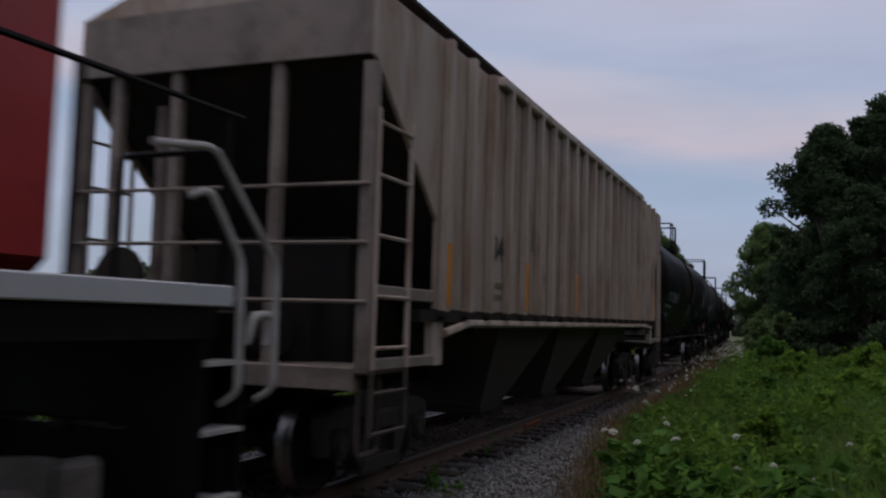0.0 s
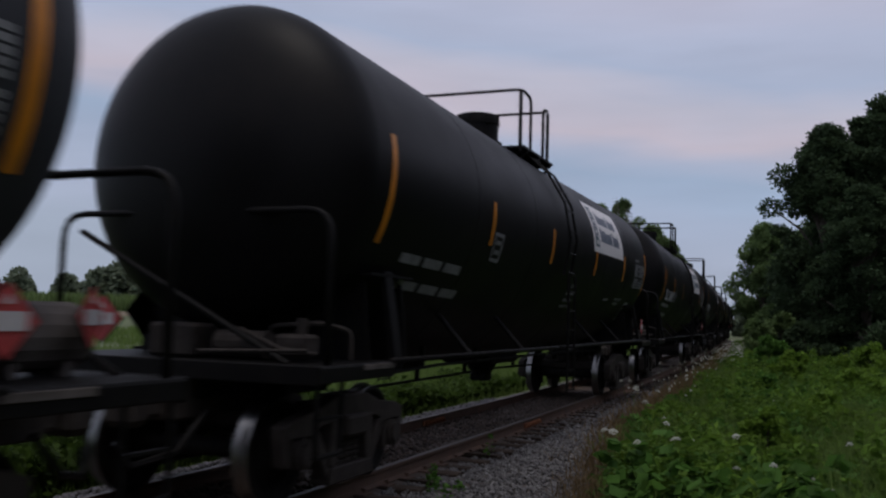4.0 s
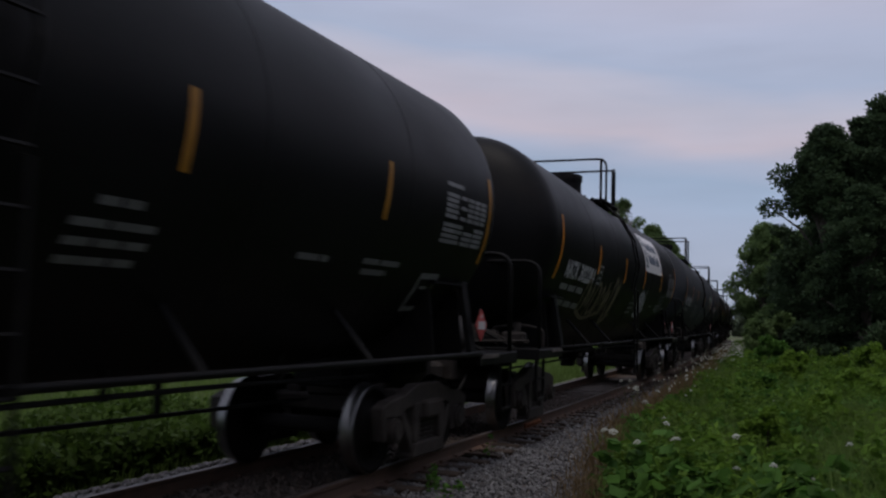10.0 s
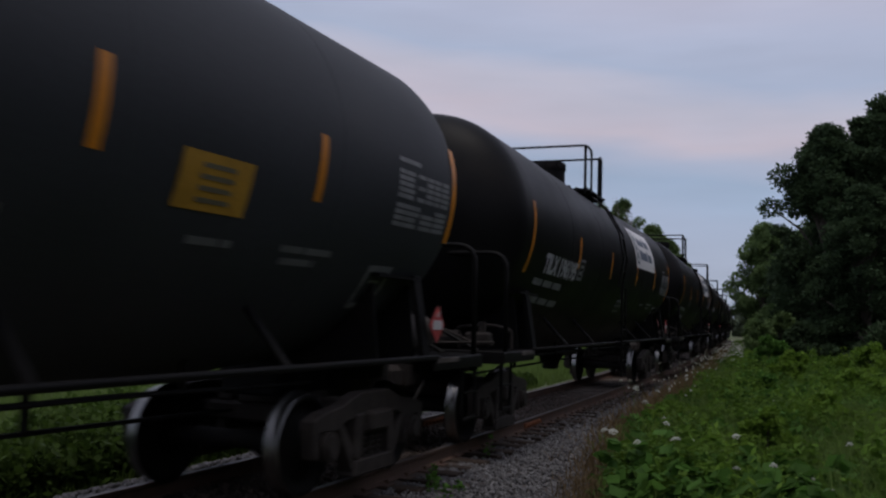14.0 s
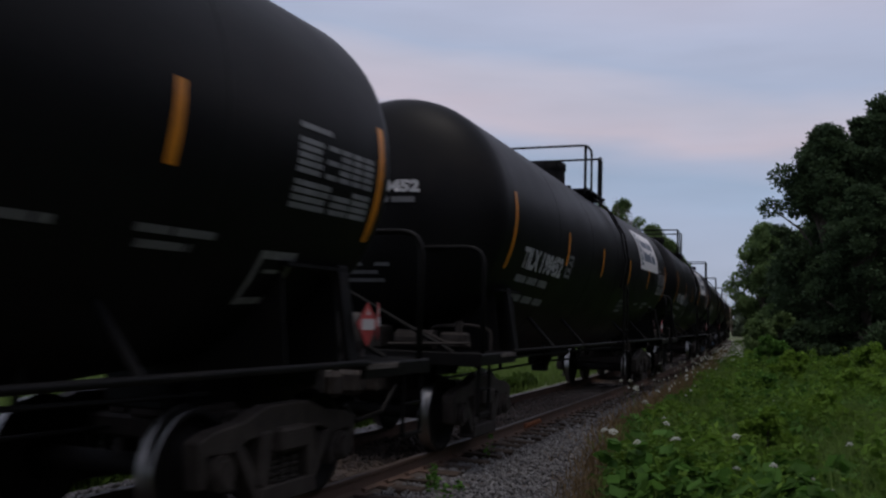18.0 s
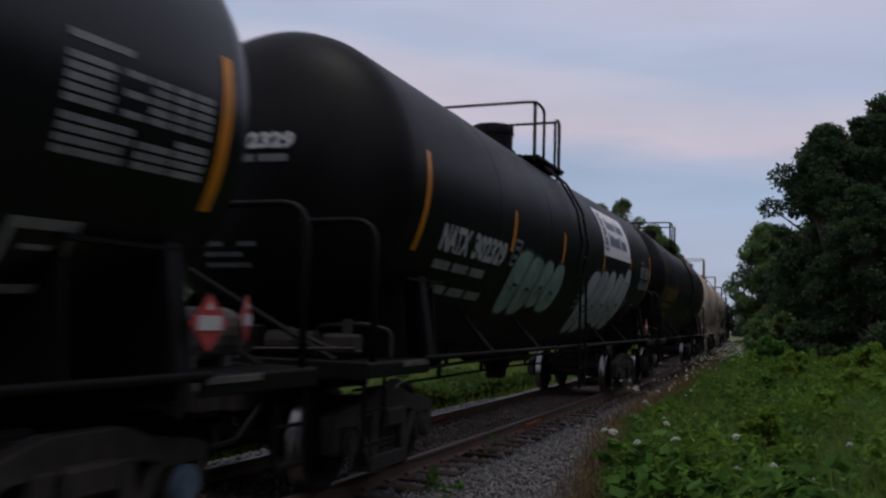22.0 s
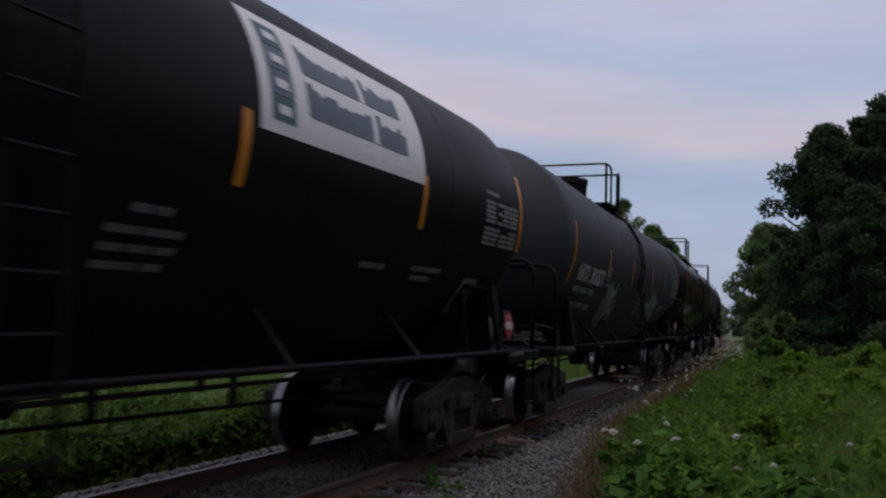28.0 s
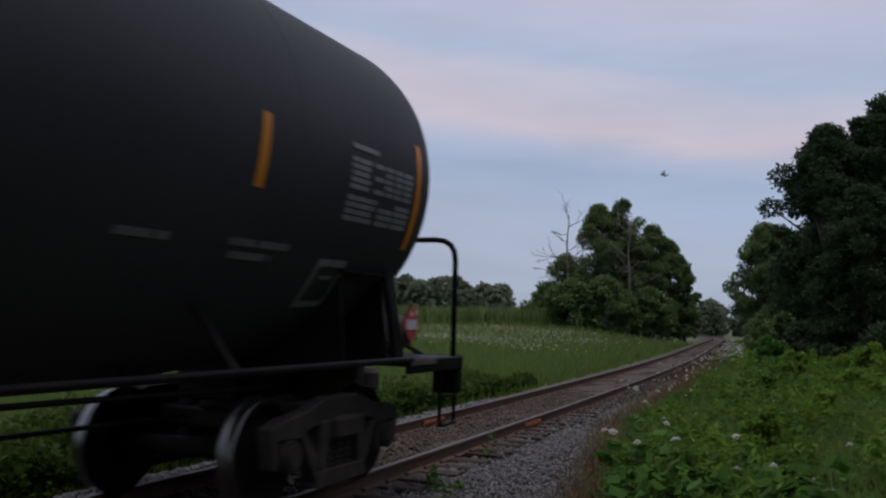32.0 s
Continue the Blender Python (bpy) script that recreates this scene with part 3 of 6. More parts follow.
def tank_car(name, frame_mat):
    """A tank car, its middle over the origin, its front towards -y."""
    car = empty(name)
    bm = bmesh.new()
    prof = []
    for i in range(11):
        a = math.pi / 2 * i / 10
        prof.append((-HALF - FRONT - HEAD * math.cos(a), R_TANK * math.sin(a)))
    prof += [(y, R_TANK) for y in (-7.2, -6.5, -5.0, -3.5, -2.0, -1.0, 0.0, 1.0, 2.0, 3.5, 5.0, 6.5)]
    for i in range(11):
        a = math.pi / 2 * (1 - i / 10)
        prof.append((HALF + HEAD * math.cos(a), R_TANK * math.sin(a)))
    revolve(bm, prof, Z_TANK, 72)
    for y in (-4.9, -2.45, 0.0, 2.45, 4.9):
        seam = bmesh.new()
        revolve(seam, [(y - 0.014, R_TANK + 0.0005), (y - 0.010, R_TANK + 0.003), (y + 0.010, R_TANK + 0.003), (y + 0.014, R_TANK + 0.0005)], Z_TANK, 72)
        for v in seam.verts:
            v.co.z -= float(sag(v.co.y, (v.co.z - Z_TANK) / R_TANK))
        part("weld_seam", seam, "tank_black", car, "", True)
    for v in bm.verts:
        v.co.z -= float(sag(v.co.y, (v.co.z - Z_TANK) / R_TANK))
    part("tank", bm, "tank_black", car, "", True)
    # side pipes and their struts
    for s in (1, -1):
        bm = bmesh.new()
        tube(bm, [(s * 1.47, y, 1.225) for y in (-7.1, -3, 3, 7.1)], 0.031, 8)
        part("side_pipe", bm, frame_mat, car, smooth=True)
        for y in (-4.95, -2.85, 1.9, 4.25):
            bm = bmesh.new()
            tube(bm, [(s * 1.47, y, 1.23), (s * 1.04, y + 0.06, 1.67)], 0.032, 6)
            part("strut", bm, frame_mat, car)
    for e in (1, -1):
        # saddle over the truck
        mid = TRUCK if e > 0 else 6.8
        arc = [(R_TANK * math.cos(a), Z_TANK + R_TANK * math.sin(a)) for a in [radians(x) for x in range(-143, -36, 8)]]
        bm = bmesh.new()
        box(bm, 0, e * mid, 0.96, 0.6, 1.2, 0.24, 0.02)
        saddle = part("saddle", bm, frame_mat, car)
        for yy in (e * mid - 0.40, e * mid + 0.42):
            bm = bmesh.new()
            plate(bm, arc + [(1.22, 1.95), (1.30, 1.2), (0.5, 1.1), (0.4, 0.85), (-0.4, 0.85), (-0.5, 1.1), (-1.30, 1.2), (-1.22, 1.95)], yy, yy + 0.03, "y")
            part("web", bm, frame_mat, saddle)
        for s in (1, -1):
            bm = bmesh.new()
            plate(bm, [(s * 1.40, 1.2), (s * 1.46, 1.2), (s * 1.31, 2.06), (s * 1.25, 2.04)], e * (TRUCK + 0.34), e * (TRUCK + 0.50), "y")
            part("outer_plate", bm, frame_mat, saddle)
            bm = bmesh.new()
            box(bm, s * 1.25, e * mid + 0.02, 2.02, 0.14, 0.96, 0.03)
            part("top_plate", bm, frame_mat, saddle)
        # end platform
        bm = bmesh.new()
        box(bm, 0, e * 7.72, 1.20, 2.96, 1.40, 0.05, 0.01)
        box(bm, 0, e * 8.40, 1.15, 2.96, 0.05, 0.16, 0.01)
        for s in (1, -1):
            box(bm, s * 1.46, e * 7.72, 1.15, 0.05, 1.40, 0.13, 0.01)
        deck = part("end_platform", bm, frame_mat, car)
        for s in (1, -1):
            bm = bmesh.new()
            box(bm, s * 1.488, e * 7.35, 1.19, 0.012, 0.62, 0.05, 0.003)
            part("worn_edge", bm, "dusty", deck, "scuffed grey platform edge")
        bm = bmesh.new()
        box(bm, 0, e * 7.3, 1.03, 0.5, 2.0, 0.26, 0.02)
        part("draft_sill", bm, frame_mat, car)
        coupler(car, e)
        bm = bmesh.new()
        ye = 8.28 if e > 0 else -8.2
        tube(bm, rounded([(-1.42, ye, 1.2), (-1.42, ye, 2.5), (1.42, ye, 2.5), (1.42, ye, 1.2)], 0.24), 0.031, 8)
        part("end_railing", bm, frame_mat, car, smooth=True)
        bm = bmesh.new()
        tube(bm, [(-1.2, ye, 2.34), (1.05, ye, 1.22)], 0.030, 6)
        part("railing_brace", bm, frame_mat, car)
        for s in (1, -1):
            bm = bmesh.new()
            tube(bm, rounded([(s * 1.42, e * 8.34, 1.15), (s * 1.42, e * 8.34, 0.5), (s * 1.42, e * 7.94, 0.5), (s * 1.42, e * 7.94, 1.15)], 0.06, 2), 0.022, 6)
            box(bm, s * 1.42, e * 8.14, 0.5, 0.06, 0.4, 0.02)
            box(bm, s * 1.42, e * 8.14, 0.8, 0.06, 0.4, 0.02)
            part("sill_step", bm, frame_mat, car)
        truck(car, 6.5 if e > 0 else -7.05)
    # brake gear: reservoir on the rear platform, wheel stand on the front one
    bm = bmesh.new()
    arc = [(-0.44 + 0.14 * (1 - math.cos(k / 4 * math.pi / 2)), 0.21 * math.sin(k / 4 * math.pi / 2)) for k in range(5)]
    arc = [(y, max(r, 0.01)) for y, r in arc] + [(-y, max(r, 0.01)) for y, r in reversed(arc)]
    rings = [[bm.verts.new((0.80 + r * math.cos(i * math.pi / 9), 7.78 + y, 1.46 + r * math.sin(i * math.pi / 9))) for i in range(18)] for y, r in arc]
    for ra, rb in zip(rings, rings[1:]):
        for i in range(18):
            bm.faces.new((ra[i], rb[i], rb[(i + 1) % 18], ra[(i + 1) % 18]))
    bmesh.ops.recalc_face_normals(bm, faces=bm.faces[:])
    tank = part("air_reservoir", bm, "dusty", car, "dusty grey air reservoir")
    for q in (7.58, 7.98):
        bm = bmesh.new()
        box(bm, 0.80, q, 1.28, 0.3, 0.06, 0.12)
        part("reservoir_bracket", bm, "dusty", tank)
    bm = bmesh.new()
    box(bm, -0.2, -7.95, 1.38, 0.5, 0.35, 0.30, 0.03)
    cylinder(bm, (0.2, -7.95, 1.36), (0.7, -7.95, 1.36), 0.12, 14)
    tube(bm, [(0.5, -8.1, 1.5), (0.9, -8.1, 1.34), (1.2, -8.0, 1.3)], 0.02, 6)
    part("brake_valve", bm, "cast", car)
    bm = bmesh.new()
    tube(bm, rounded([(0.55, -7.7, 1.24), (0.55, -7.7, 1.52), (1.1, -7.75, 1.56), (1.32, -7.6, 1.5), (1.32, -7.6, 1.24)], 0.08), 0.022, 6)
    box(bm, 0.95, -7.9, 1.36, 0.34, 0.22, 0.2, 0.03)
    cylinder(bm, (1.0, -7.9, 1.46), (1.0, -7.9, 1.6), 0.05, 10)
    tube(bm, [(0.2, -8.25, 1.3), (1.3, -8.3, 1.34)], 0.018, 6)
    part("valve_piping", bm, "cast", car)
    # pipes and rods under the belly
    bm = bmesh.new()
    tube(bm, rounded([(0.62, -6.0, 0.98), (0.55, -3.5, 1.02), (0.55, 3.5, 1.02), (0.62, 6.0, 0.98)], 0.3), 0.022, 6)
    for y in (-4.2, -2.2, 2.0, 4.2):
        box(bm, 0.56, y, 1.2, 0.05, 0.05, 0.42)
    part("brake_pipe", bm, frame_mat, car)
    bm = bmesh.new()
    tube(bm, [(-0.1, -5.6, 0.72), (0.1, 0.2, 0.80), (0.0, 5.6, 0.72)], 0.020, 6)
    tube(bm, [(-0.75, -5.4, 0.98), (-0.75, 5.4, 0.98)], 0.026, 6)
    for y in (-4.7, -3.9, -1.6, 1.7, 2.5, 3.9, 4.8):
        box(bm, -0.75, y, 1.12, 0.06, 0.10 if y > 0 else 0.16, 0.36)
    for y in (-3.1, -1.2, 1.4, 3.2):
        box(bm, 0.02, y, 1.1, 0.05, 0.06, 0.66)
    part("brake_rod", bm, frame_mat, car)
    bm = bmesh.new()
    cylinder(bm, (0, -0.35, 1.1), (0, -0.35, 0.70), 0.36, 18, 0.16)
    box(bm, 0, -0.35, 0.99, 0.9, 1.5, 0.14, 0.06)
    box(bm, 0, -0.35, 0.68, 0.3, 0.3, 0.14, 0.03)
    part("outlet_skid", bm, frame_mat, car)
    bm = bmesh.new()
    cylinder(bm, (-0.55, -1.9, 1.0), (-0.55, -2.6, 1.0), 0.16, 14)
    box(bm, -0.4, -2.2, 1.24, 0.5, 0.5, 0.1)
    part("brake_cylinder", bm, frame_mat, car)
    # ladders over the side to the dome
    for s in (1, -1):
        arc = [(s * (R_TANK + 0.11) * math.cos(a), Z_TANK + (R_TANK + 0.11) * math.sin(a)) for a in [radians(x) for x in (-20, 0, 20, 40, 58, 68)]]
        top = [(s * 1.62, 0.55), (s * 1.62, 2.35)] + arc
        lad = None
        for yy in (-0.92, -0.50):
            bm = bmesh.new()
            tube(bm, [(x, yy, z) for x, z in top], 0.022, 6)
            st = part("ladder" if lad is None else "stile", bm, frame_mat, car if lad is None else lad)
            lad = lad or st
        zs = [0.57, 0.88, 1.2, 1.5, 1.8, 2.1, 2.4]
        spots = [(s * 1.62, z) for z in zs] + [(s * (R_TANK + 0.11) * math.cos(a), Z_TANK + (R_TANK + 0.11) * math.sin(a)) for a in [radians(x) for x in (-8, 4, 16, 28, 40, 52, 64)]]
        for x, z in spots:
            bm = bmesh.new()
            tube(bm, [(x, -0.92, z), (x, -0.50, z)], 0.014, 5)
            part("rung", bm, frame_mat, lad)
        for yy in (-0.92, -0.50):
            bm = bmesh.new()
            box(bm, s * 1.55, yy, 1.22, 0.18, 0.05, 0.05)
            part("ladder_bracket", bm, frame_mat, lad)
    # the dome: manway, valves, grating and its railing
    zt = Z_TANK + R_TANK
    bm = bmesh.new()
    cylinder(bm, (0, -1.12, zt - 0.06), (0, -1.12, zt + 0.46), 0.35, 26)
    cylinder(bm, (0, -1.12, zt + 0.38), (0, -1.12, zt + 0.44), 0.37, 26)
    man = part("manway", bm, frame_mat, car)
    bm = bmesh.new()
    cylinder(bm, (0, -1.12, zt + 0.44), (0, -1.12, zt + 0.54), 0.355, 26, 0.34)
    part("lid", bm, frame_mat, man)
    for a in range(8):
        q = a * math.pi / 4
        bm = bmesh.new()
        cylinder(bm, (0.36 * math.cos(q), -1.12 + 0.36 * math.sin(q), zt + 0.36), (0.36 * math.cos(q), -1.12 + 0.36 * math.sin(q), zt + 0.52), 0.02, 6)
        part("bolt", bm, frame_mat, man)
    bm = bmesh.new()
    cylinder(bm, (0.0, -0.2, zt - 0.05), (0.0, -0.2, zt + 0.22), 0.13, 12)
    box(bm, 0.0, -0.2, zt + 0.25, 0.22, 0.22, 0.08, 0.02)
    box(bm, 0.25, -0.35, zt + 0.05, 0.1, 0.1, 0.24)
    part("valve", bm, frame_mat, car)
    for s in (1, -1):
        bm = bmesh.new()
        box(bm, s * 0.74, -0.82, zt - 0.12, 0.5, 1.75, 0.04)
        deck = part("walkway", bm, frame_mat, car)
        for yy in (-1.5, -0.8, -0.1):
            bm = bmesh.new()
            box(bm, s * 0.74, yy, zt - 0.17, 0.5, 0.05, 0.06)
            tube(bm, [(s * 0.95, yy, zt - 0.14), (s * 0.85, yy, zt - 0.4)], 0.025, 6)
            part("bearer", bm, frame_mat, deck)
    zr = zt + 0.78
    for yy, back in ((-1.72, 0.5), (-0.12, -0.36)):
        bm = bmesh.new()
        tube(bm, rounded([(0.95, yy + back, zt - 0.14), (0.95, yy + back, zr - 0.03), (0.95, yy, zr), (-0.95, yy, zr), (-0.95, yy + back, zr - 0.03), (-0.95, yy + back, zt - 0.14)], 0.14), 0.025, 8)
        rail = part("dome_railing", bm, frame_mat, car, smooth=True)
        for s in (1, -1):
            bm = bmesh.new()
            tube(bm, [(s * 0.93, yy, zt - 0.2), (s * 0.93, yy, zr - 0.03)], 0.03, 8)
            part("post", bm, frame_mat, rail)
    placard(car, (1.46, 7.07, 1.56), 90, 0.28)
    placard(car, (1.10, 7.98, 1.58), 112, 0.27)
    placard(car, (-0.7, -8.42, 1.55), 0, 0.30)
    placard(car, (-1.25, -7.25, 1.62), -90)
    return car


def stripes(car, mat, spots):
    for y, u0, u1, w in spots:
        bm = bmesh.new()
        shell_patch(bm, y - w / 2, y + w / 2, u0, u1)
        part("reflective_stripe", bm, mat, car, "orange reflective stripe" if mat == "orange" else "faded yellow stripe")


# where the four short stripes and the sign of each car lie, if not at the usual places
SHORT = {2: (-4.4, -1.5, 1.75, 4.25), 4: (-4.8, -1.9, 1.15, 4.95), 12: (-4.35, -1.5, 2.1, 5.35),  5: (-4.5, -1.6, 1.5, 4.4), 8: (-4.3, -1.47, 1.26, 4.2), 9: (-4.78, -2.23, 2.05, 4.75), 10: (-4.3, -2.0, 2.2, 4.56),
         14: (-4.3, -1.5, 1.45, 4.2), 15: (-4.4, -1.55, 1.64, 5.3), 16: (-4.15, -1.45, 1.6, 4.7), 17: (-4.3, -1.64, 1.5, 4.39), 18: (-4.2, -1.4, 1.4, 4.0), 21: (-4.27, -1.6, 1.1, 4.15),
         22: (-4.2, -1.4, 1.65, 4.1), 23: (-4.5, -1.55, 1.87, 4.4), 24: (-4.4, -1.65, 1.75, 4.4)}
SIGN_AT = {3: 1.5, 4: 1.95, 5: 2.6, 6: 1.75, 8: 1.4, 11: 1.6, 12: 2.6, 14: 3.05, 15: 2.45, 17: 1.6, 21: 1.42}


REAR = {6: (7.32, 0.28), 9: (7.3, 0.0), 10: (7.27, 0.14), 14: (7.2, -0.05), 16: (7.07, 0.0), 21: (7.28, 0.24), 24: (7.0, 0.0)}     # the rear stripe: where, how much higher


def stripe_rows(n, wide):
    low = {5: 0.3, 23: -0.12}.get(n, 0.0)
    up = {23: 0.2, 6: 0.22}.get(n, 0.0)
    short = SHORT.get(n, (-4.35, -1.5, 1.6, 4.4))
    if n == 1:
        return [(y, -0.42, 0.10, wide) for y in short[1:3]]
    back, rise = REAR.get(n, (7.1, 0.0))
    return [(-7.62 if n == 9 else -7.27, -0.76 + up, 0.26 + up, wide)] + [(y, -0.47 - low, 0.05 - low, wide) for y in short] + [(back, -0.74 + rise, 0.28 + rise, wide)]


def small_print(car, mat, rows):
    """Rows of unreadable small print as plain bars: (y0, y1, u0, height)."""
    rng = random.Random(len(rows) * 7 + 3)
    for y0, y1, u, h in rows:
        y = y0
        while y < y1 - 0.05:
            w = min(rng.uniform(0.2, 0.5), y1 - y)
            bm = bmesh.new()
            shell_patch(bm, y, y + w - 0.035, u, u + h, nu=1)
            part("text_bar", bm, mat, car)
            y += w


def data_panel(car, mat, at=0.0, rise=0.0):
    """The block of tabulated small print by the rear stripe: a heading, then dense rows in columns."""
    rng = random.Random(5)
    y0 = 5.74 + at
    bm = bmesh.new()
    shell_patch(bm, y0, y0 + 0.48, 0.03 + rise, 0.075 + rise, nu=1)
    part("text_bar", bm, mat, car)
    for block, (top, rows, columns) in enumerate(((-0.04, 5, ((0.0, 0.40), (0.42, 0.60), (0.63, 0.80), (0.83, 0.99), (1.02, 1.2))), (-0.355, 4, ((0.0, 0.55), (0.58, 0.87), (0.90, 1.2))))):
        for r in range(rows):
            for c, (a, b) in enumerate(columns):
                if c and rng.random() < 0.07:
                    continue
                bm = bmesh.new()
                u = top - 0.056 * r + rise
                shell_patch(bm, y0 + a, y0 + b - (rng.uniform(0, 0.08) if c == 0 else 0.0), u - 0.040, u, nu=1)
                part("text_bar", bm, mat, car)


def notice_square(car, mat, at=0.0):
    """An outlined square with marks in it."""
    bm = bmesh.new()
    for a, b, c, d in ((5.68, 6.16, -0.95, -0.89), (5.68, 6.16, -1.32, -1.26), (5.68, 5.73, -1.26, -0.95), (6.11, 6.16, -1.26, -0.95),
                       (5.82, 6.02, -1.06, -1.03)):
        shell_patch(bm, a + at, b + at, c, d, nu=2)
    part("notice_frame", bm, mat, car)


def sign_panel(car, y0=1.35, w=2.55, u0=0.32, h=0.98):
    """A white sign with rows of blue print."""
    bm = bmesh.new()
    shell_patch(bm, y0, y0 + w, u0, u0 + h, off=0.006)
    sign = part("sign_panel", bm, "sign_white", car, "white sign with slate-blue print")
    rng = random.Random(14)
    for a, b, c, d in ((0.66, 1.62, 0.57, 0.76), (1.72, 2.42, 0.57, 0.76), (0.66, 1.76, 0.22, 0.43), (1.86, 2.46, 0.22, 0.43)):
        # one unreadable word: a bar with an uneven top and a tall first letter
        bm = bmesh.new()
        y = a
        while y < b - 0.02:
            k = min(rng.uniform(0.06, 0.11), b - y)
            shell_patch(bm, y0 + y, y0 + y + k, u0 + c, u0 + d + (0.07 if y == a else rng.choice((0.0, -0.02, 0.03))), off=0.011, nu=2)
            y += k
        bmesh.ops.remove_doubles(bm, verts=bm.verts[:], dist=0.0005)
        part("slogan_word", bm, "sign_blue", sign)
    for i in range(4):
        u = u0 + 0.10 + 0.20 * i
        bm = bmesh.new()
        shell_patch(bm, y0 + 0.14, y0 + 0.46, u, u + 0.19, off=0.011, nu=2)
        part("emblem", bm, "sign_teal" if i % 3 == 0 else "sign_blue", sign)
        bm = bmesh.new()
        shell_patch(bm, y0 + 0.22, y0 + 0.38, u + 0.05, u + 0.12, off=0.015, nu=1)
        part("emblem_inlay", bm, "sign_white", sign)


def stroke(bm, pts, w, off=0.012):
    """A painted line that lies on the shell, through points (y, u)."""
    pts = [Vector(p) for p in pts]
    L, R = [], []
    for i, p in enumerate(pts):
        d = (pts[min(i + 1, len(pts) - 1)] - pts[max(i - 1, 0)])
        d = d.normalized() if d.length > 1e-6 else Vector((1, 0))
        n = Vector((-d.y, d.x)) * w / 2
        L.append(bm.verts.new(on_shell((p + n).y, (p + n).x, off)))
        R.append(bm.verts.new(on_shell((p - n).y, (p - n).x, off)))
    for i in range(len(pts) - 1):
        bm.faces.new((L[i], L[i + 1], R[i + 1], R[i]))


def smooth_line(pts, n=5):
    """A curve through the points."""
    out = []
    for i in range(len(pts) - 1):
        p0, p1, p2, p3 = pts[max(i - 1, 0)], pts[i], pts[i + 1], pts[min(i + 2, len(pts) - 1)]
        for j in range(n):
            q = j / n
            out.append(tuple(0.5 * (2 * b_ + (c_ - a_) * q + (2 * a_ - 5 * b_ + 4 * c_ - d_) * q * q + (3 * b_ - a_ - 3 * c_ + d_) * q ** 3) for a_, b_, c_, d_ in zip(p0, p1, p2, p3)))
    return out + [pts[-1]]


def scrawl(car, y0, y1, u0, u1, seed, mat="graffiti", glyphs=4, lw=0.045, sharp=0.5):
    """A spray-painted tag: a run of jagged and looping strokes in one hand."""
    rng = random.Random(seed)
    w, h = (y1 - y0) / glyphs, u1 - u0
    for k in range(glyphs):
        bm = bmesh.new()
        x = y0 + w * k
        pts = []
        for i in range(rng.choice((4, 5, 6, 7))):
            up = (i % 2 == 0) if rng.random() < 0.8 else (i % 2 == 1)
            pts.append((x + w * (0.05 + 0.22 * i + rng.uniform(-0.12, 0.16)), u0 + h * (rng.uniform(0.62, 1.0) if up else rng.uniform(0.0, 0.35))))
        if rng.random() > sharp:
            a0 = rng.uniform(0, 6.28)
            pts = [(x + w * (0.5 + 0.42 * math.cos(a0 - 0.9 * i)), u0 + h * (0.48 + 0.38 * math.sin(a0 - 0.9 * i))) for i in range(8)] + pts[-2:]
        stroke(bm, smooth_line(pts), lw * rng.uniform(0.8, 1.25), 0.012 + 0.0006 * k)
        part("graffiti", bm, mat, car, "spray-painted scrawl")
    bm = bmesh.new()
    stroke(bm, smooth_line([(y0 + 0.1 * (y1 - y0), u0 + 0.12 * h), (y0 + 0.45 * (y1 - y0), u0 - 0.02 * h), (y0 + 0.95 * (y1 - y0), u0 + 0.2 * h)]), lw, 0.016)
    part("graffiti_line", bm, mat, car)


def bubbles(car, y0, u0, w, h, n=6, mat="graffiti", seed=1):
    """Swollen spray-painted forms with dark outlines."""
    rng = random.Random(seed)
    g = None
    for k in range(n):
        cy, cu = y0 + w * (k + 0.5) / n, u0 + h / 2 + rng.uniform(-0.06, 0.06)
        rx, ru = w / n * rng.uniform(0.56, 0.7), h / 2 * rng.uniform(0.82, 1.05)
        ring = []
        for i in range(22):
            a = 2 * math.pi * i / 22
            q = abs(math.cos(a)) ** 0.7 * math.copysign(1, math.cos(a))
            wob = 1 + 0.06 * math.sin(3 * a + k)
            ring.append((cy + rx * q * wob + 0.25 * ru * math.sin(a), cu + ru * math.sin(a) * wob))
        for off, grow, name, mm in ((0.010 + 0.004 * k, 1.10, "graffiti_outline", "black_paint"), (0.012 + 0.004 * k, 1.0, "graffiti_fill", mat)):
            bm = bmesh.new()
            c = bm.verts.new(on_shell(cu, cy, off))
            mid = [bm.verts.new(on_shell(cu + (u - cu) * grow * 0.5, cy + (y - cy) * grow * 0.5, off)) for y, u in ring]
            vs = [bm.verts.new(on_shell(cu + (u - cu) * grow, cy + (y - cy) * grow, off)) for y, u in ring]
            for i in range(22):
                j = (i + 1) % 22
                bm.faces.new((c, mid[i], mid[j]))
                bm.faces.new((mid[i], vs[i], vs[j], mid[j]))
            bmesh.ops.recalc_face_normals(bm, faces=bm.faces[:])
            part(name, bm, mm, car)
        bm = bmesh.new()
        stroke(bm, [(cy - rx * 0.3, cu - ru * 0.5), (cy - rx * 0.2, cu - ru * 0.1), (cy + rx * 0.2, cu - ru * 0.15), (cy + rx * 0.15, cu - ru * 0.55)], 0.05, 0.0145 + 0.004 * k)
        part("graffiti_line", bm, "black_paint", car)


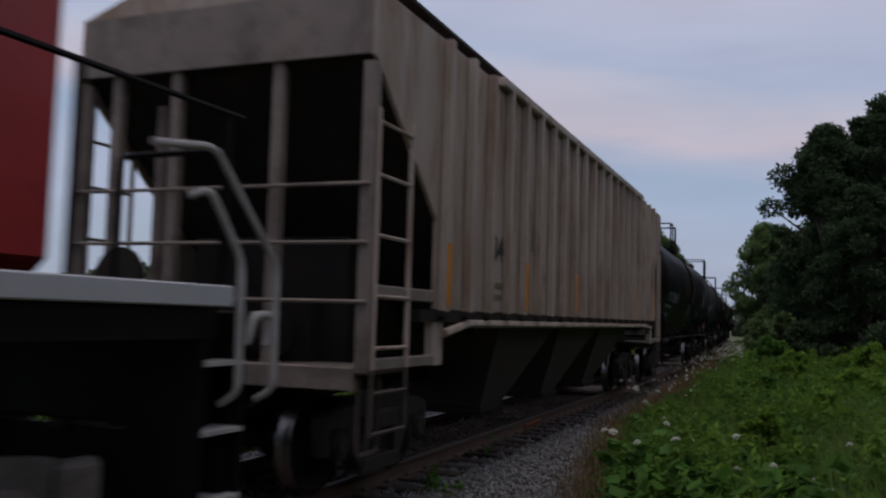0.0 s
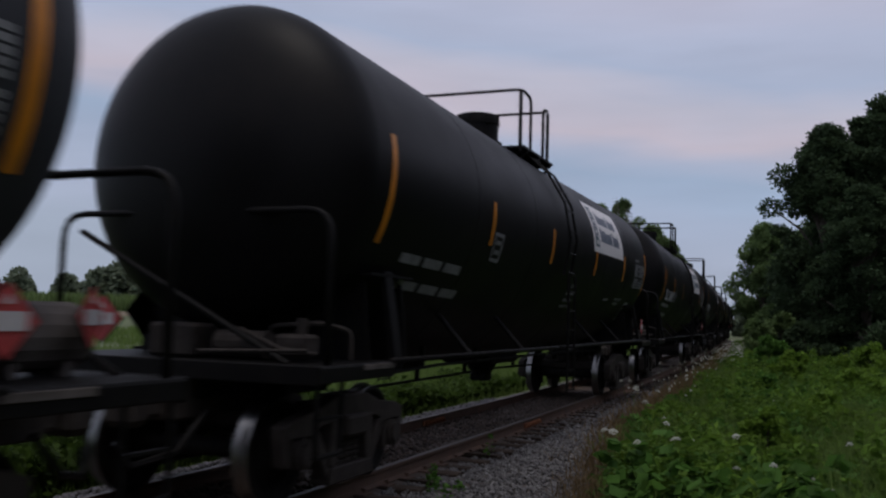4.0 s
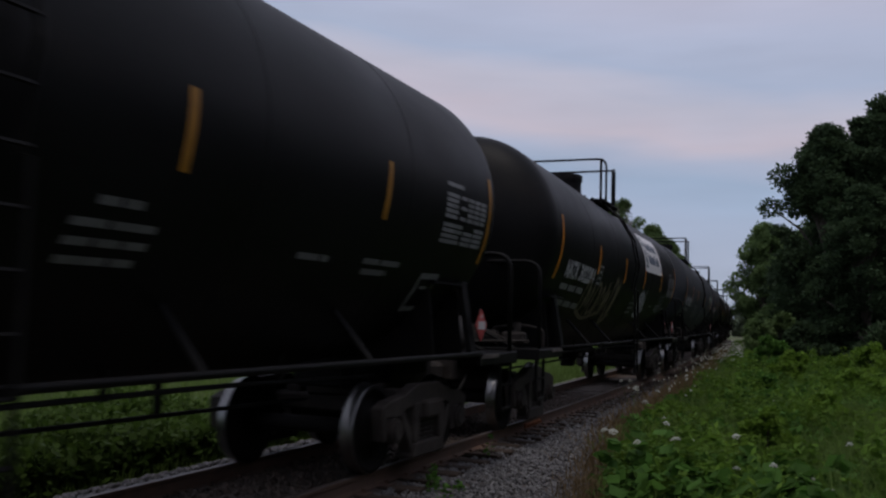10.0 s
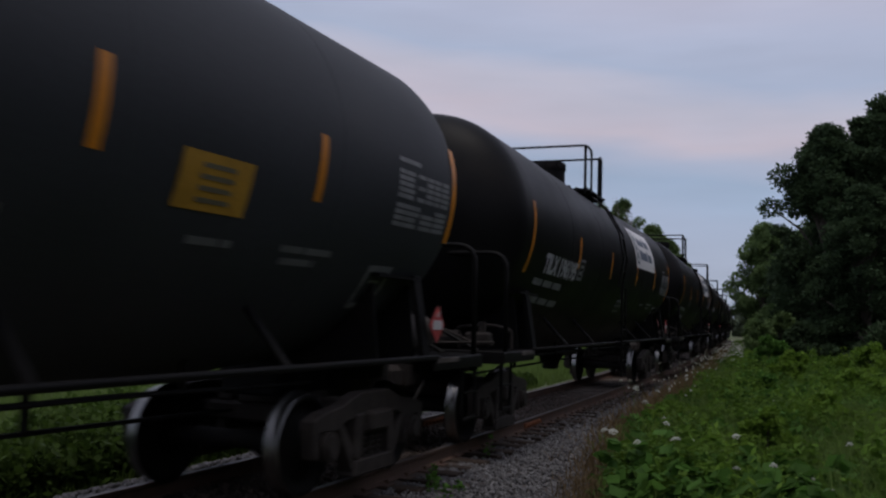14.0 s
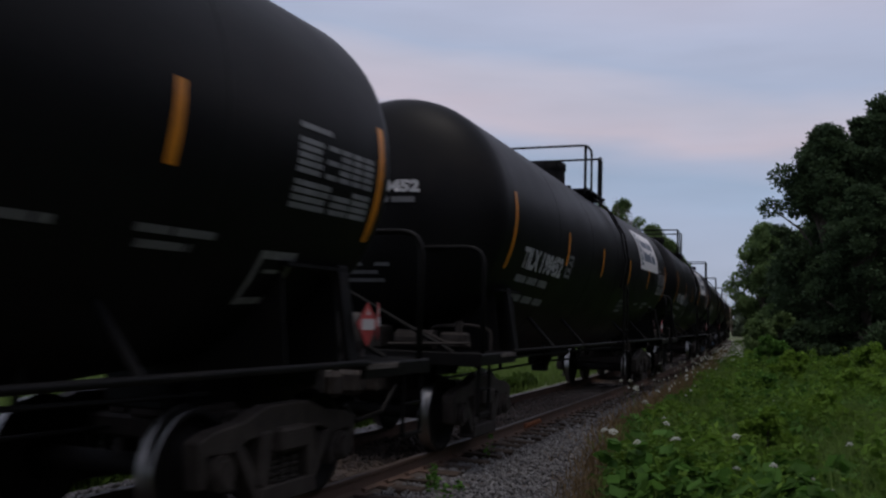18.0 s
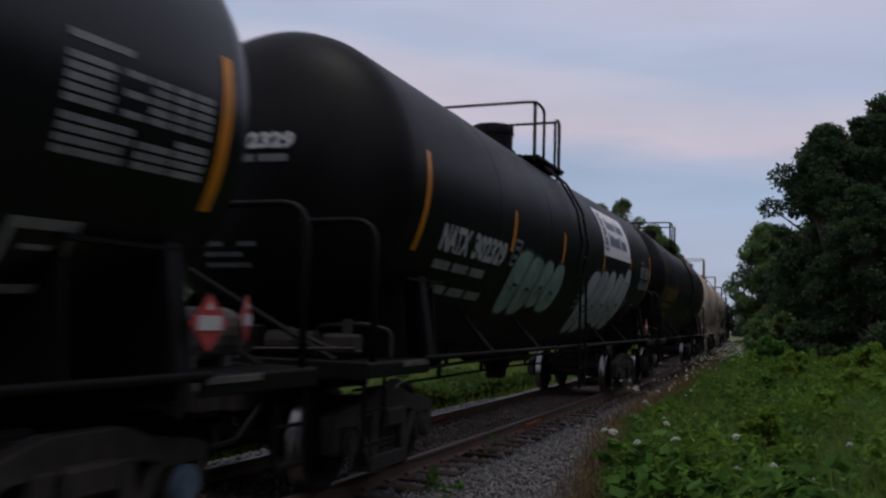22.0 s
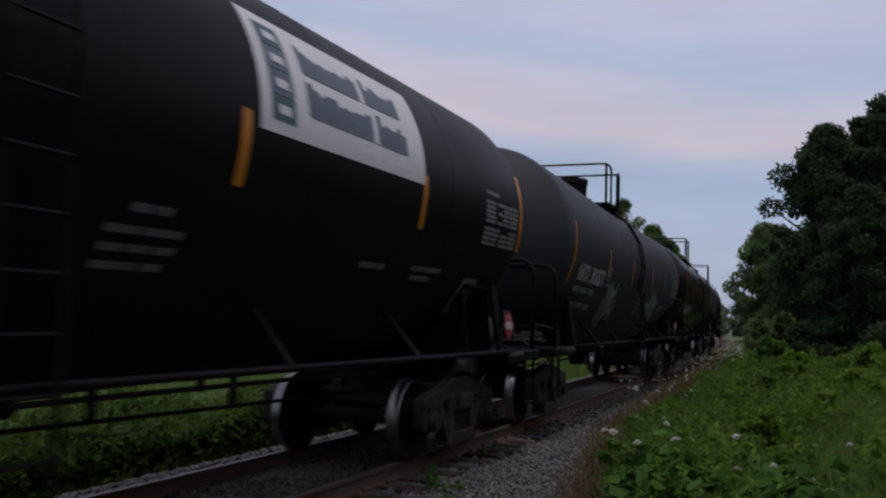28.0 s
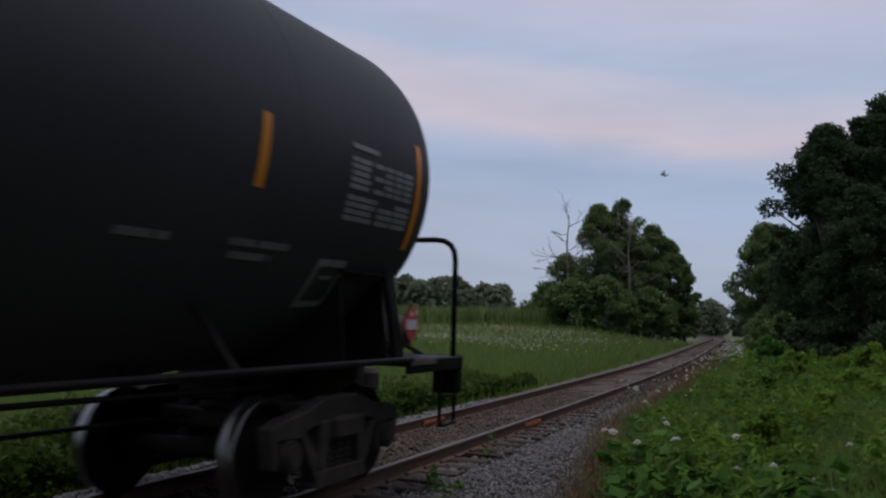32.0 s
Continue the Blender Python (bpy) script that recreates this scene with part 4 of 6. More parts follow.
# ---- covered hopper
def hopper_car():
    car = empty("covered_hopper_car")
    W, ZB, ZT, HL = 1.60, 1.72, 4.46, 8.5
    zt = ZT
    outline = [(-HL, zt), (HL, zt), (HL, 3.80), (HL - 1.38, 2.6), (HL - 1.38, ZB), (-HL + 1.46, ZB), (-HL + 1.46, 2.6), (-HL, 3.86)]
    for s in (1, -1):
        bm = bmesh.new()
        plate(bm, outline, s * W - 0.02, s * W + 0.02)
        side = part("side_sheet", bm, "hopper_panel", car)
        ys = [-6.9 + 0.69 * i for i in range(21)]
        for y in ys:
            bm = bmesh.new()
            plate(bm, [(y - 0.05, ZB - 0.02), (y + 0.05, ZB - 0.02), (y + 0.05, zt), (y - 0.05, zt)], s * (W + 0.02), s * (W + 0.11))
            part("side_post", bm, "hopper", side)
            # the post's shaded flank, painted as a dark strip on the sheet
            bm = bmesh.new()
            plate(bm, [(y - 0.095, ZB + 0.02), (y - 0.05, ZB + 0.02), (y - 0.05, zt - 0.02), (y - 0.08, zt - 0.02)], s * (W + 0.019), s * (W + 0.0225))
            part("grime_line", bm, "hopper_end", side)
            bm = bmesh.new()
            box(bm, s * (W + 0.05), y, ZB - 0.05, 0.10, 0.16, 0.08, 0.015)
            part("post_foot", bm, "hopper_dark", side)
        bm = bmesh.new()
        box(bm, s * (W + 0.03), 0, zt + 0.02, 0.16, 10.4, 0.12, 0.02)
        part("top_chord", bm, "hopper", car)
        bm = bmesh.new()
        tube(bm, [(s * (W + 0.03), -HL + 1.7, ZB - 0.24), (s * (W + 0.03), -HL + 2.4, ZB - 0.14), (s * (W + 0.03), HL - 2.4, ZB - 0.14), (s * (W + 0.03), HL - 1.7, ZB - 0.2)], 0.045, 6)
        part("side_sill", bm, "hopper", car)
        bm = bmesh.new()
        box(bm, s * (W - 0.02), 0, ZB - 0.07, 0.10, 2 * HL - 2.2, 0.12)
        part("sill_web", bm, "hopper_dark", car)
        for e in (1, -1):
            bm = bmesh.new()
            box(bm, s * (W - 0.03), e * (HL - 1.58), ZB - 0.30, 0.10, 0.26, 0.52, 0.01)
            part("jacking_pad", bm, "hopper", car)
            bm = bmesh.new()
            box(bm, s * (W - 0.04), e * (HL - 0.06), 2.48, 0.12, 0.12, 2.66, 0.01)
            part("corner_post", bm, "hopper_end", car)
            bm = bmesh.new()
            inner, outer = (HL - 0.80, HL - 0.10) if e < 0 else (HL - 0.50, HL - 0.12)
            for yy in (inner, outer):
                tube(bm, [(s * (W + 0.02), e * yy, 1.18), (s * (W + 0.02), e * yy, 3.42)], 0.028, 6)
            lad = part("ladder", bm, "hopper", car)
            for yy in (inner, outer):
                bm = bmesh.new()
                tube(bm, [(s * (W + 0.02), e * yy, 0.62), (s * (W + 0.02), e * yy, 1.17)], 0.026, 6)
                foot = part("ladder_foot", bm, "hopper_low", car, "dark brown ladder foot")
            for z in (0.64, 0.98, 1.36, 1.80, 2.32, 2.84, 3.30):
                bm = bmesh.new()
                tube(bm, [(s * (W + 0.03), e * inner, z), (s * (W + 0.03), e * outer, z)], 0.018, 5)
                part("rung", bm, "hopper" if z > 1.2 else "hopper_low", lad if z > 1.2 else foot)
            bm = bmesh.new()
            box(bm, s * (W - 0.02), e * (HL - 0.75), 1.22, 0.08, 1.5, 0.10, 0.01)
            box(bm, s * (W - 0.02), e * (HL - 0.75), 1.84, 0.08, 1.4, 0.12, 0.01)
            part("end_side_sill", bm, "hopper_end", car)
    bm = bmesh.new()
    plate(bm, [(-W, ZT), (-0.8, ZT + 0.3), (0, ZT + 0.36), (0.8, ZT + 0.3), (W, ZT)], -HL, HL, "y")
    part("roof", bm, "hopper", car)
    bm = bmesh.new()
    for s in (1, -1):
        box(bm, s * 1.0, 0, ZT + 0.46, 0.5, 2 * HL - 2.8, 0.04)
        for i in range(9):
            box(bm, s * 1.0, -6.4 + 1.6 * i, ZT + 0.36, 0.4, 0.06, 0.2)
    part("roof_walk", bm, "hopper_dark", car)
    for y in (-5.2, -2.6, 0.0, 2.6, 5.2):
        bm = bmesh.new()
        box(bm, 0, y, ZT + 0.44, 0.7, 1.7, 0.16, 0.04)
        part("hatch", bm, "hopper", car)
    for e in (1, -1):
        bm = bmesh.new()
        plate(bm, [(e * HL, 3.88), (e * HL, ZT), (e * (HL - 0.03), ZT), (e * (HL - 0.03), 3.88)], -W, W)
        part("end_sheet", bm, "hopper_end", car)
        # the recess behind the end posts has its shade put into this near-black
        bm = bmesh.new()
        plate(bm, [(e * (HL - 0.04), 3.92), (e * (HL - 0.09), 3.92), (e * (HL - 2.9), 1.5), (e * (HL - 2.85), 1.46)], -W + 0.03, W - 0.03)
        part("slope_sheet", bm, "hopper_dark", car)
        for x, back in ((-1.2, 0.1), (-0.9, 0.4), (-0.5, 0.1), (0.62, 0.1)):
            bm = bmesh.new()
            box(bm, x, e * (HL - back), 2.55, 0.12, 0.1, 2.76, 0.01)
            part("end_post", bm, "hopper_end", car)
        bm = bmesh.new()
        for z in (1.75, 2.25, 2.75):
            tube(bm, [(-W, e * (HL + 0.02), z), (W, e * (HL + 0.02), z)], 0.018, 6)
        part("grab_rail", bm, "hopper_end", car)
        bm = bmesh.new()
        box(bm, 0, e * (HL - 0.5), 1.15, 3.0, 1.0, 0.06)
        box(bm, 0, e * (HL - 0.04), 1.1, 3.0, 0.08, 0.2, 0.01)
        part("end_platform", bm, "hopper_end", car)
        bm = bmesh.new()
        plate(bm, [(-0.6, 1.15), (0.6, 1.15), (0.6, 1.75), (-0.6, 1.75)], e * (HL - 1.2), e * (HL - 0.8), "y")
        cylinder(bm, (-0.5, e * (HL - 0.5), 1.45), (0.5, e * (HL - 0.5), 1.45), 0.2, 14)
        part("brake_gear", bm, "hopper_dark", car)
        bm = bmesh.new()
        cylinder(bm, (-1.0, e * (HL - 0.02), 1.95), (-1.0, e * (HL + 0.03), 1.95), 0.27, 20)
        part("brake_wheel", bm, "hopper_dark", car)
        bm = bmesh.new()
        tube(bm, [(0.0, e * (HL - 0.3), 0.55), (0.75, e * (HL - 0.1), 1.05)], 0.03, 6)
        part("uncoupling_lever", bm, "hopper_low", car)
        bm = bmesh.new()
        tube(bm, rounded([(1.5, e * (HL - 0.1), 1.1), (1.5, e * (HL - 0.1), 0.45), (1.5, e * (HL - 0.5), 0.45), (1.5, e * (HL - 0.5), 1.1)], 0.06, 2), 0.025, 6)
        part("sill_step", bm, "hopper_low", car, "dark brown step")
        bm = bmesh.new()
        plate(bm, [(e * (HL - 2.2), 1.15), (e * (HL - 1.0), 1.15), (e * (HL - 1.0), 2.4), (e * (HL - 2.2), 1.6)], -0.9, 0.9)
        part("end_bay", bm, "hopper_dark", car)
        coupler(car, e)
        truck(car, e * 7.0)
    # sill, bays and gates: shade under the body is put into their colours
    bm = bmesh.new()
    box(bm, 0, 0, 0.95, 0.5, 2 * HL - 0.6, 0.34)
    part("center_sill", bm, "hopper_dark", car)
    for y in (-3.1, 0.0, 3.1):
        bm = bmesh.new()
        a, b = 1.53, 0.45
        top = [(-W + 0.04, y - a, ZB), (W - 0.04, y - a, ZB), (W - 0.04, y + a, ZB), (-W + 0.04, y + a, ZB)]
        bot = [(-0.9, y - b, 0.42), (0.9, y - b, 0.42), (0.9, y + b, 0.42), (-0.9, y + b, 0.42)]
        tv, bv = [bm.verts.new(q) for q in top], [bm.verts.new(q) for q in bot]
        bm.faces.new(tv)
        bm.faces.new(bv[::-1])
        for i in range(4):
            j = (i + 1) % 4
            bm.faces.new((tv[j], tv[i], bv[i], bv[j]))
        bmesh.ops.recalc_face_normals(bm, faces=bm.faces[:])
        bay = part("hopper_bay", bm, "hopper_low", car, "discharge bay in shade-darkened brown")
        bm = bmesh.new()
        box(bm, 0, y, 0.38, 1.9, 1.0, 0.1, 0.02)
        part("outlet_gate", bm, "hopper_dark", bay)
    def flat(y0, y1, z0, z1, mat, name="paint_patch", off=0.024):
        bm = bmesh.new()
        plate(bm, [(y0, z0), (y1, z0), (y1, z1), (y0, z1)], W + off - 0.006, W + off)
        part(name, bm, mat, car)
    for y in (-6.95, -4.19, -1.43, 4.09, 6.85):
        flat(y, y + 0.1, ZB + 0.04, ZB + 0.66, "orange", "reflective_stripe", 0.117)
    flat(-3.70, -3.14, 2.55, 2.92, "patch")
    flat(4.98, 5.30, 1.98, 2.34, "hopper_dark", "stencil_panel")
    flat(0.62, 0.95, 1.98, 2.12, "patch", "stencil_panel")
    rng = random.Random(12)
    for k in range(16):
        bay = rng.randrange(20)
        y0, z0 = -6.83 + 0.69 * bay, rng.uniform(2.0, 3.1)
        ring = []
        for i in range(14):
            a = 2 * math.pi * i / 14
            ring.append((y0 + 0.27 + 0.24 * math.cos(a) * rng.uniform(0.6, 1.0), z0 + 0.22 * math.sin(a) * rng.uniform(0.6, 1.3)))
        bm = bmesh.new()
        plate(bm, ring, W + 0.018, W + 0.0235)
        part("grime_smudge", bm, "smudge", car)
    for k in range(13):
        y0, z1 = -6.55 + 0.69 * rng.randrange(20), 4.42
        w_, h_ = rng.uniform(0.04, 0.10), rng.uniform(0.3, 1.1)
        bm = bmesh.new()
        plate(bm, [(y0 - w_, z1), (y0 + w_, z1), (y0 + w_ * 0.7, z1 - h_ * 0.5), (y0 + w_ * 0.2, z1 - h_), (y0 - w_ * 0.4, z1 - h_ * 0.8)], W + 0.018, W + 0.0230)
        part("rust_streak", bm, "rust_stain", car)
    letters("346", 0.30, "black_paint", car, -5.28, 2.33, 0.58, wrap=W + 0.022)
    for i in range(2):
        flat(-5.28, -4.75, 2.0 - 0.14 * i, 2.07 - 0.14 * i, "patch", "stencil_text")
    return tagged(car, "weathered beige covered hopper car with rust streaks and orange stripes", "hopper car", "train cars")


# ---- locomotive
def locomotive():
    car = empty("diesel_locomotive")
    H = 9.6
    bm = bmesh.new()
    box(bm, 0, 0, 1.75, 2.9, 2 * H, 0.10)
    part("deck", bm, "frame_black", car)
    for s in (1, -1):
        bm = bmesh.new()
        box(bm, s * 1.47, 0, 1.735, 0.06, 2 * H - 0.02, 0.14, 0.01)
        part("sill_band", bm, "loco_white", car, "white band along the frame")
        bm = bmesh.new()
        box(bm, s * 1.44, 0, 1.56, 0.05, 2 * H - 0.3, 0.2)
        part("frame_side", bm, "frame_black", car)
        bm = bmesh.new()
        tube(bm, [(s * 1.42, -H + 3.0, 2.94), (s * 1.42, H + 0.1, 2.96)], 0.022, 6)
        rail = part("handrail", bm, "frame_black", car)
        for i in range(9):
            bm = bmesh.new()
            tube(bm, [(s * 1.42, H - 0.05 - 1.3 * i, 1.75), (s * 1.42, H - 0.05 - 1.3 * i, 2.95)], 0.03, 6)
            part("stanchion", bm, "frame_black", rail)
        for e in (1, -1):
            # steps with pale grab rails
            bm = bmesh.new()
            plate(bm, [(e * (H - 0.05), 0.4), (e * (H + 0.55), 0.4), (e * (H + 0.55), 1.6), (e * (H - 0.05), 1.75)], s * 0.85, s * 0.88)
            st = part("step_well", bm, "frame_black", car)
            for z in (0.42, 0.86, 1.30):
                bm = bmesh.new()
                box(bm, s * 1.19, e * (H - 0.05), z, 0.60, 0.40, 0.03)
                part("step", bm, "loco_grey", st)
            for yy in (H - 0.26, H + 0.17):
                bm = bmesh.new()
                box(bm, s * 1.17, e * yy, 1.0, 0.60, 0.025, 1.25)
                part("step_side", bm, "frame_black", st)
            for a, za, c_, tail in ((H - 0.25, 2.42, H + 0.05, 0.12), (H - 0.22, 2.70, H + 0.46, 0.5)):
                bm = bmesh.new()
                tube(bm, rounded([(s * 1.38, e * (a - tail), za - 0.06), (s * 1.45, e * a, za), (s * 1.50, e * c_, 1.98), (s * 1.50, e * (c_ + 0.02), 1.10), (s * 1.36, e * (c_ + 0.02), 1.02)], 0.10), 0.026, 8)
                part("grab_rail", bm, "loco_grey", st)
            bm = bmesh.new()
            tube(bm, rounded([(s * 1.44, e * (H + 0.22), 1.42), (s * 1.46, e * (H + 0.28), 1.62), (s * 1.46, e * (H + 0.54), 1.62), (s * 1.44, e * (H + 0.46), 1.40)], 0.06), 0.03, 8)
            part("uncoupling_handle", bm, "loco_grey", car)
    for y, w, h0, hgt in ((2.05, 1.9, 1.80, 2.9),):
        bm = bmesh.new()
        box(bm, 0, y - 0.4, h0 + hgt / 2 - 0.1, w, 14.0, hgt - 0.2, 0.12)
        hood = part("long_hood", bm, "loco_red", car, "red engine hood")
        for i in range(12):
            for s in (1, -1):
                bm = bmesh.new()
                box(bm, s * (w / 2 + 0.01), y - 6.4 + 1.05 * i, 2.5, 0.03, 0.95, 1.4, 0.01)
                part("hood_door", bm, "loco_red", hood)
                bm = bmesh.new()
                box(bm, s * (w / 2 + 0.035), y - 6.1 + 1.05 * i, 2.5, 0.03, 0.05, 0.12)
                part("latch", bm, "frame_black", hood)
    bm = bmesh.new()
    box(bm, 0, -7.0, 2.9, 2.8, 2.2, 2.9, 0.1)
    cab = part("cab", bm, "loco_red", car, "red cab")
    bm = bmesh.new()
    box(bm, 0, -8.6, 2.2, 1.9, 1.6, 1.4, 0.15)
    part("short_hood", bm, "loco_red", car)
    bm = bmesh.new()
    box(bm, 0, 0, 0.72, 2.5, 5.0, 0.75, 0.15)
    part("fuel_tank", bm, "frame_black", car)
    for e in (1, -1):
        bm = bmesh.new()
        box(bm, 0, e * H, 1.3, 2.6, 0.12, 0.9, 0.02)
        plate(bm, [(-1.4, 0.25), (1.4, 0.25), (1.4, 0.8), (-1.4, 0.8)], e * (H + 0.05), e * (H + 0.09), "y")
        part("end_plate", bm, "frame_black", car)
        bm = bmesh.new()
        box(bm, 0, e * (H + 0.35), 0.86, 0.2, 0.7, 0.24, 0.03)
        box(bm, 0.03, e * (H + 0.72), 0.86, 0.3, 0.3, 0.3, 0.06)
        part("coupler", bm, "cast", car)
        for s in (1, -1):
            bm = bmesh.new()
            tube(bm, rounded([(s * 1.40, e * H, 1.78), (s * 1.40, e * H, 2.72), (s * 0.45, e * H, 2.72), (s * 0.45, e * H, 1.78)], 0.1), 0.024, 6)
            part("end_railing", bm, "frame_black", car)
        # three-axle truck
        bm = bmesh.new()
        for s in (1, -1):
            plate(bm, [(e * 6.2 - 2.3, 0.5), (e * 6.2 - 2.3, 0.8), (e * 6.2 - 1.2, 0.95), (e * 6.2 + 1.2, 0.95), (e * 6.2 + 2.3, 0.8), (e * 6.2 + 2.3, 0.5),
                       (e * 6.2 + 1.4, 0.6), (e * 6.2 + 0.9, 0.3), (e * 6.2 - 0.9, 0.3), (e * 6.2 - 1.4, 0.6)], s * 1.1 - 0.08, s * 1.1 + 0.08)
            for k in (-1.9, 0, 1.9):
                cylinder(bm, (s * 1.0, e * 6.2 + k, 0.5), (s * 1.3, e * 6.2 + k, 0.5), 0.2, 16)
                box(bm, s * 1.2, e * 6.2 + k + 0.5, 0.62, 0.16, 0.3, 0.34, 0.04)
                cylinder(bm, (s * 1.2, e * 6.2 + k - 0.75, 0.7), (s * 1.2, e * 6.2 + k - 0.3, 0.7), 0.12, 12)
        tr = part("truck", bm, "dusty", car, "dusty grey-brown three-axle truck")
        for k in (-1.9, 0, 1.9):
            ws = wheelset(tr, e * 6.2 + k)
            ws.location.z = 0.457
    return tagged(car, "red diesel locomotive with a white frame band and pale grab rails", "locomotive")


# ---- the cars of the train: rear sill of each, type, lettering
# kind: n satin grey-black, t black with a white sign, c glossy black, u black with yellow lettering, b tan, w off-white
CARS = [
    ("k", "CTCX 732093", 0, 1, 33.7, 0.0), ("n", "NATX 303577", 0, 0, 52.2, 0.0), ("t", "", 1, 0, 70.6, 0.0), ("t", "TILX 198472", 1, 0, 88.95, 1.1),
    ("t", "TILX 191258", 1, 5, 106.7, 1.2), ("t", "TILX 198074", 1, 6, 124.85, 0.0), ("u", "UTLX 208144", 0, 0, 143.1, 0.8), ("t", "NATX 302284", 1, 8, 160.97, 0.0),
    ("n", "NATX 303552", 0, 9, 179.75, 0.7), ("n", "NATX 303493", 0, 10, 197.86, 1.0), ("t", "TILX 196195", 1, 0, 215.5, 0.0), ("t", "", 1, 0, 234.5, 0.0),
    ("k", "CTCX 730737", 0, 0, 252.4, 0.0), ("t", "TILX 198452", 1, 0, 270.75, 1.1), ("t", "TILX 198523", 1, 15, 288.55, 0.0), ("c", "CTCX 731280", 0, 0, 306.3, 0.3),
    ("t", "NATX 302329", 1, 17, 323.95, 0.0), ("u", "UTLX 208199", 0, 0, 341.7, 0.9), ("b", "TEIX 20006", 0, 0, 360.0, 0.3), ("w", "NTLX 10000", 0, 0, 378.55, 0.3),
    ("t", "NATX 302111", 1, 0, 396.7, 0.0), ("n", "NATX 303571", 0, 22, 414.4, 0.0), ("c", "CTCX 732825", 0, 0, 432.1, 0.2), ("n", "NATX 303533", 0, 24, 449.75, 0.1)]
HOPPER = 15.07
LOCO = -4.7
TRAIN = []


MANWAY_OFF = {2: 0.15, 9: -0.25, 23: -0.25}
DOME_AT = {2: 0.22, 5: 1.02, 9: 0.2, 16: 0.36, 19: 0.45}     # where the dome sits on some cars


def build_train():
    loco = locomotive()
    TRAIN.append((loco, LOCO))
    hop = hopper_car()
    TRAIN.append((hop, HOPPER))
    proto = tank_car("tank_car", "frame_black")
    n = len(CARS)
    labels = {"n": "satin grey-black tank car with orange stripes", "t": "black tank car with a white sign, orange stripes",
              "k": "dull black tank car with orange stripes", "c": "glossy black tank car with orange stripes", "u": "black tank car with faded yellow lettering",
              "b": "weathered tan tank car with rust stains", "w": "glossy off-white tank car with dark lettering"}
    paint = {"n": "tank_satin", "t": "tank_black", "k": "tank_black", "c": "tank_gloss", "u": "tank_black", "b": "tank_tan", "w": "tank_white"}
    bare = copy_thing(proto, Matrix())
    moved = ("ladder", "manway", "valve", "walkway", "dome_railing")
    for i, (kind, mark, sign, extra, at, shift) in enumerate(CARS):
        car = proto if i == 0 else bare if i == n - 1 else copy_thing(bare, Matrix())
        for o in car.children_recursive:
            if o.type != "MESH":
                continue
            base = o.name.split(".")[0]
            if base in ("tank", "weld_seam"):
                o.material_slots[0].link = "OBJECT"
                o.material_slots[0].material = M[paint[kind]]
            elif kind in "bw" and o.data.materials[0] == M["frame_black"] and base not in ("placard_holder", "air_hose", "outlet_skid", "brake_rod", "brake_pipe"):
                o.material_slots[0].link = "OBJECT"
                o.material_slots[0].material = M["frame_tan"]
            if base == "bearing_cap" and kind == "c":
                o.material_slots[0].link = "OBJECT"
                o.material_slots[0].material = M["cap_blue"]
            if base in moved and o.parent == car:
                o.location.y = shift if base == "ladder" else DOME_AT.get(i + 1, shift * 0.8 + (0.3 if kind in "ckt" else 0.0)) + (MANWAY_OFF.get(i + 1, 0.0) if base == "manway" else 0.0)
        tagged(car, labels[kind] + (" and graffiti" if extra else ""), "tank car", "train cars")
        TRAIN.append((car, at))


def sticker(car, y0, y1, u0, u1):
    bm = bmesh.new()
    shell_patch(bm, y0, y1, u0, u1, off=0.007)
    st = part("warning_sticker", bm, "yellow_paint", car, "yellow warning sticker")
    bm = bmesh.new()
    for i in range(4):
        u = u1 - 0.09 - 0.07 * i
        shell_patch(bm, y0 + 0.2, y1 - 0.2, u, u + 0.03, off=0.012, nu=1)
    part("sticker_text", bm, "patch", st)


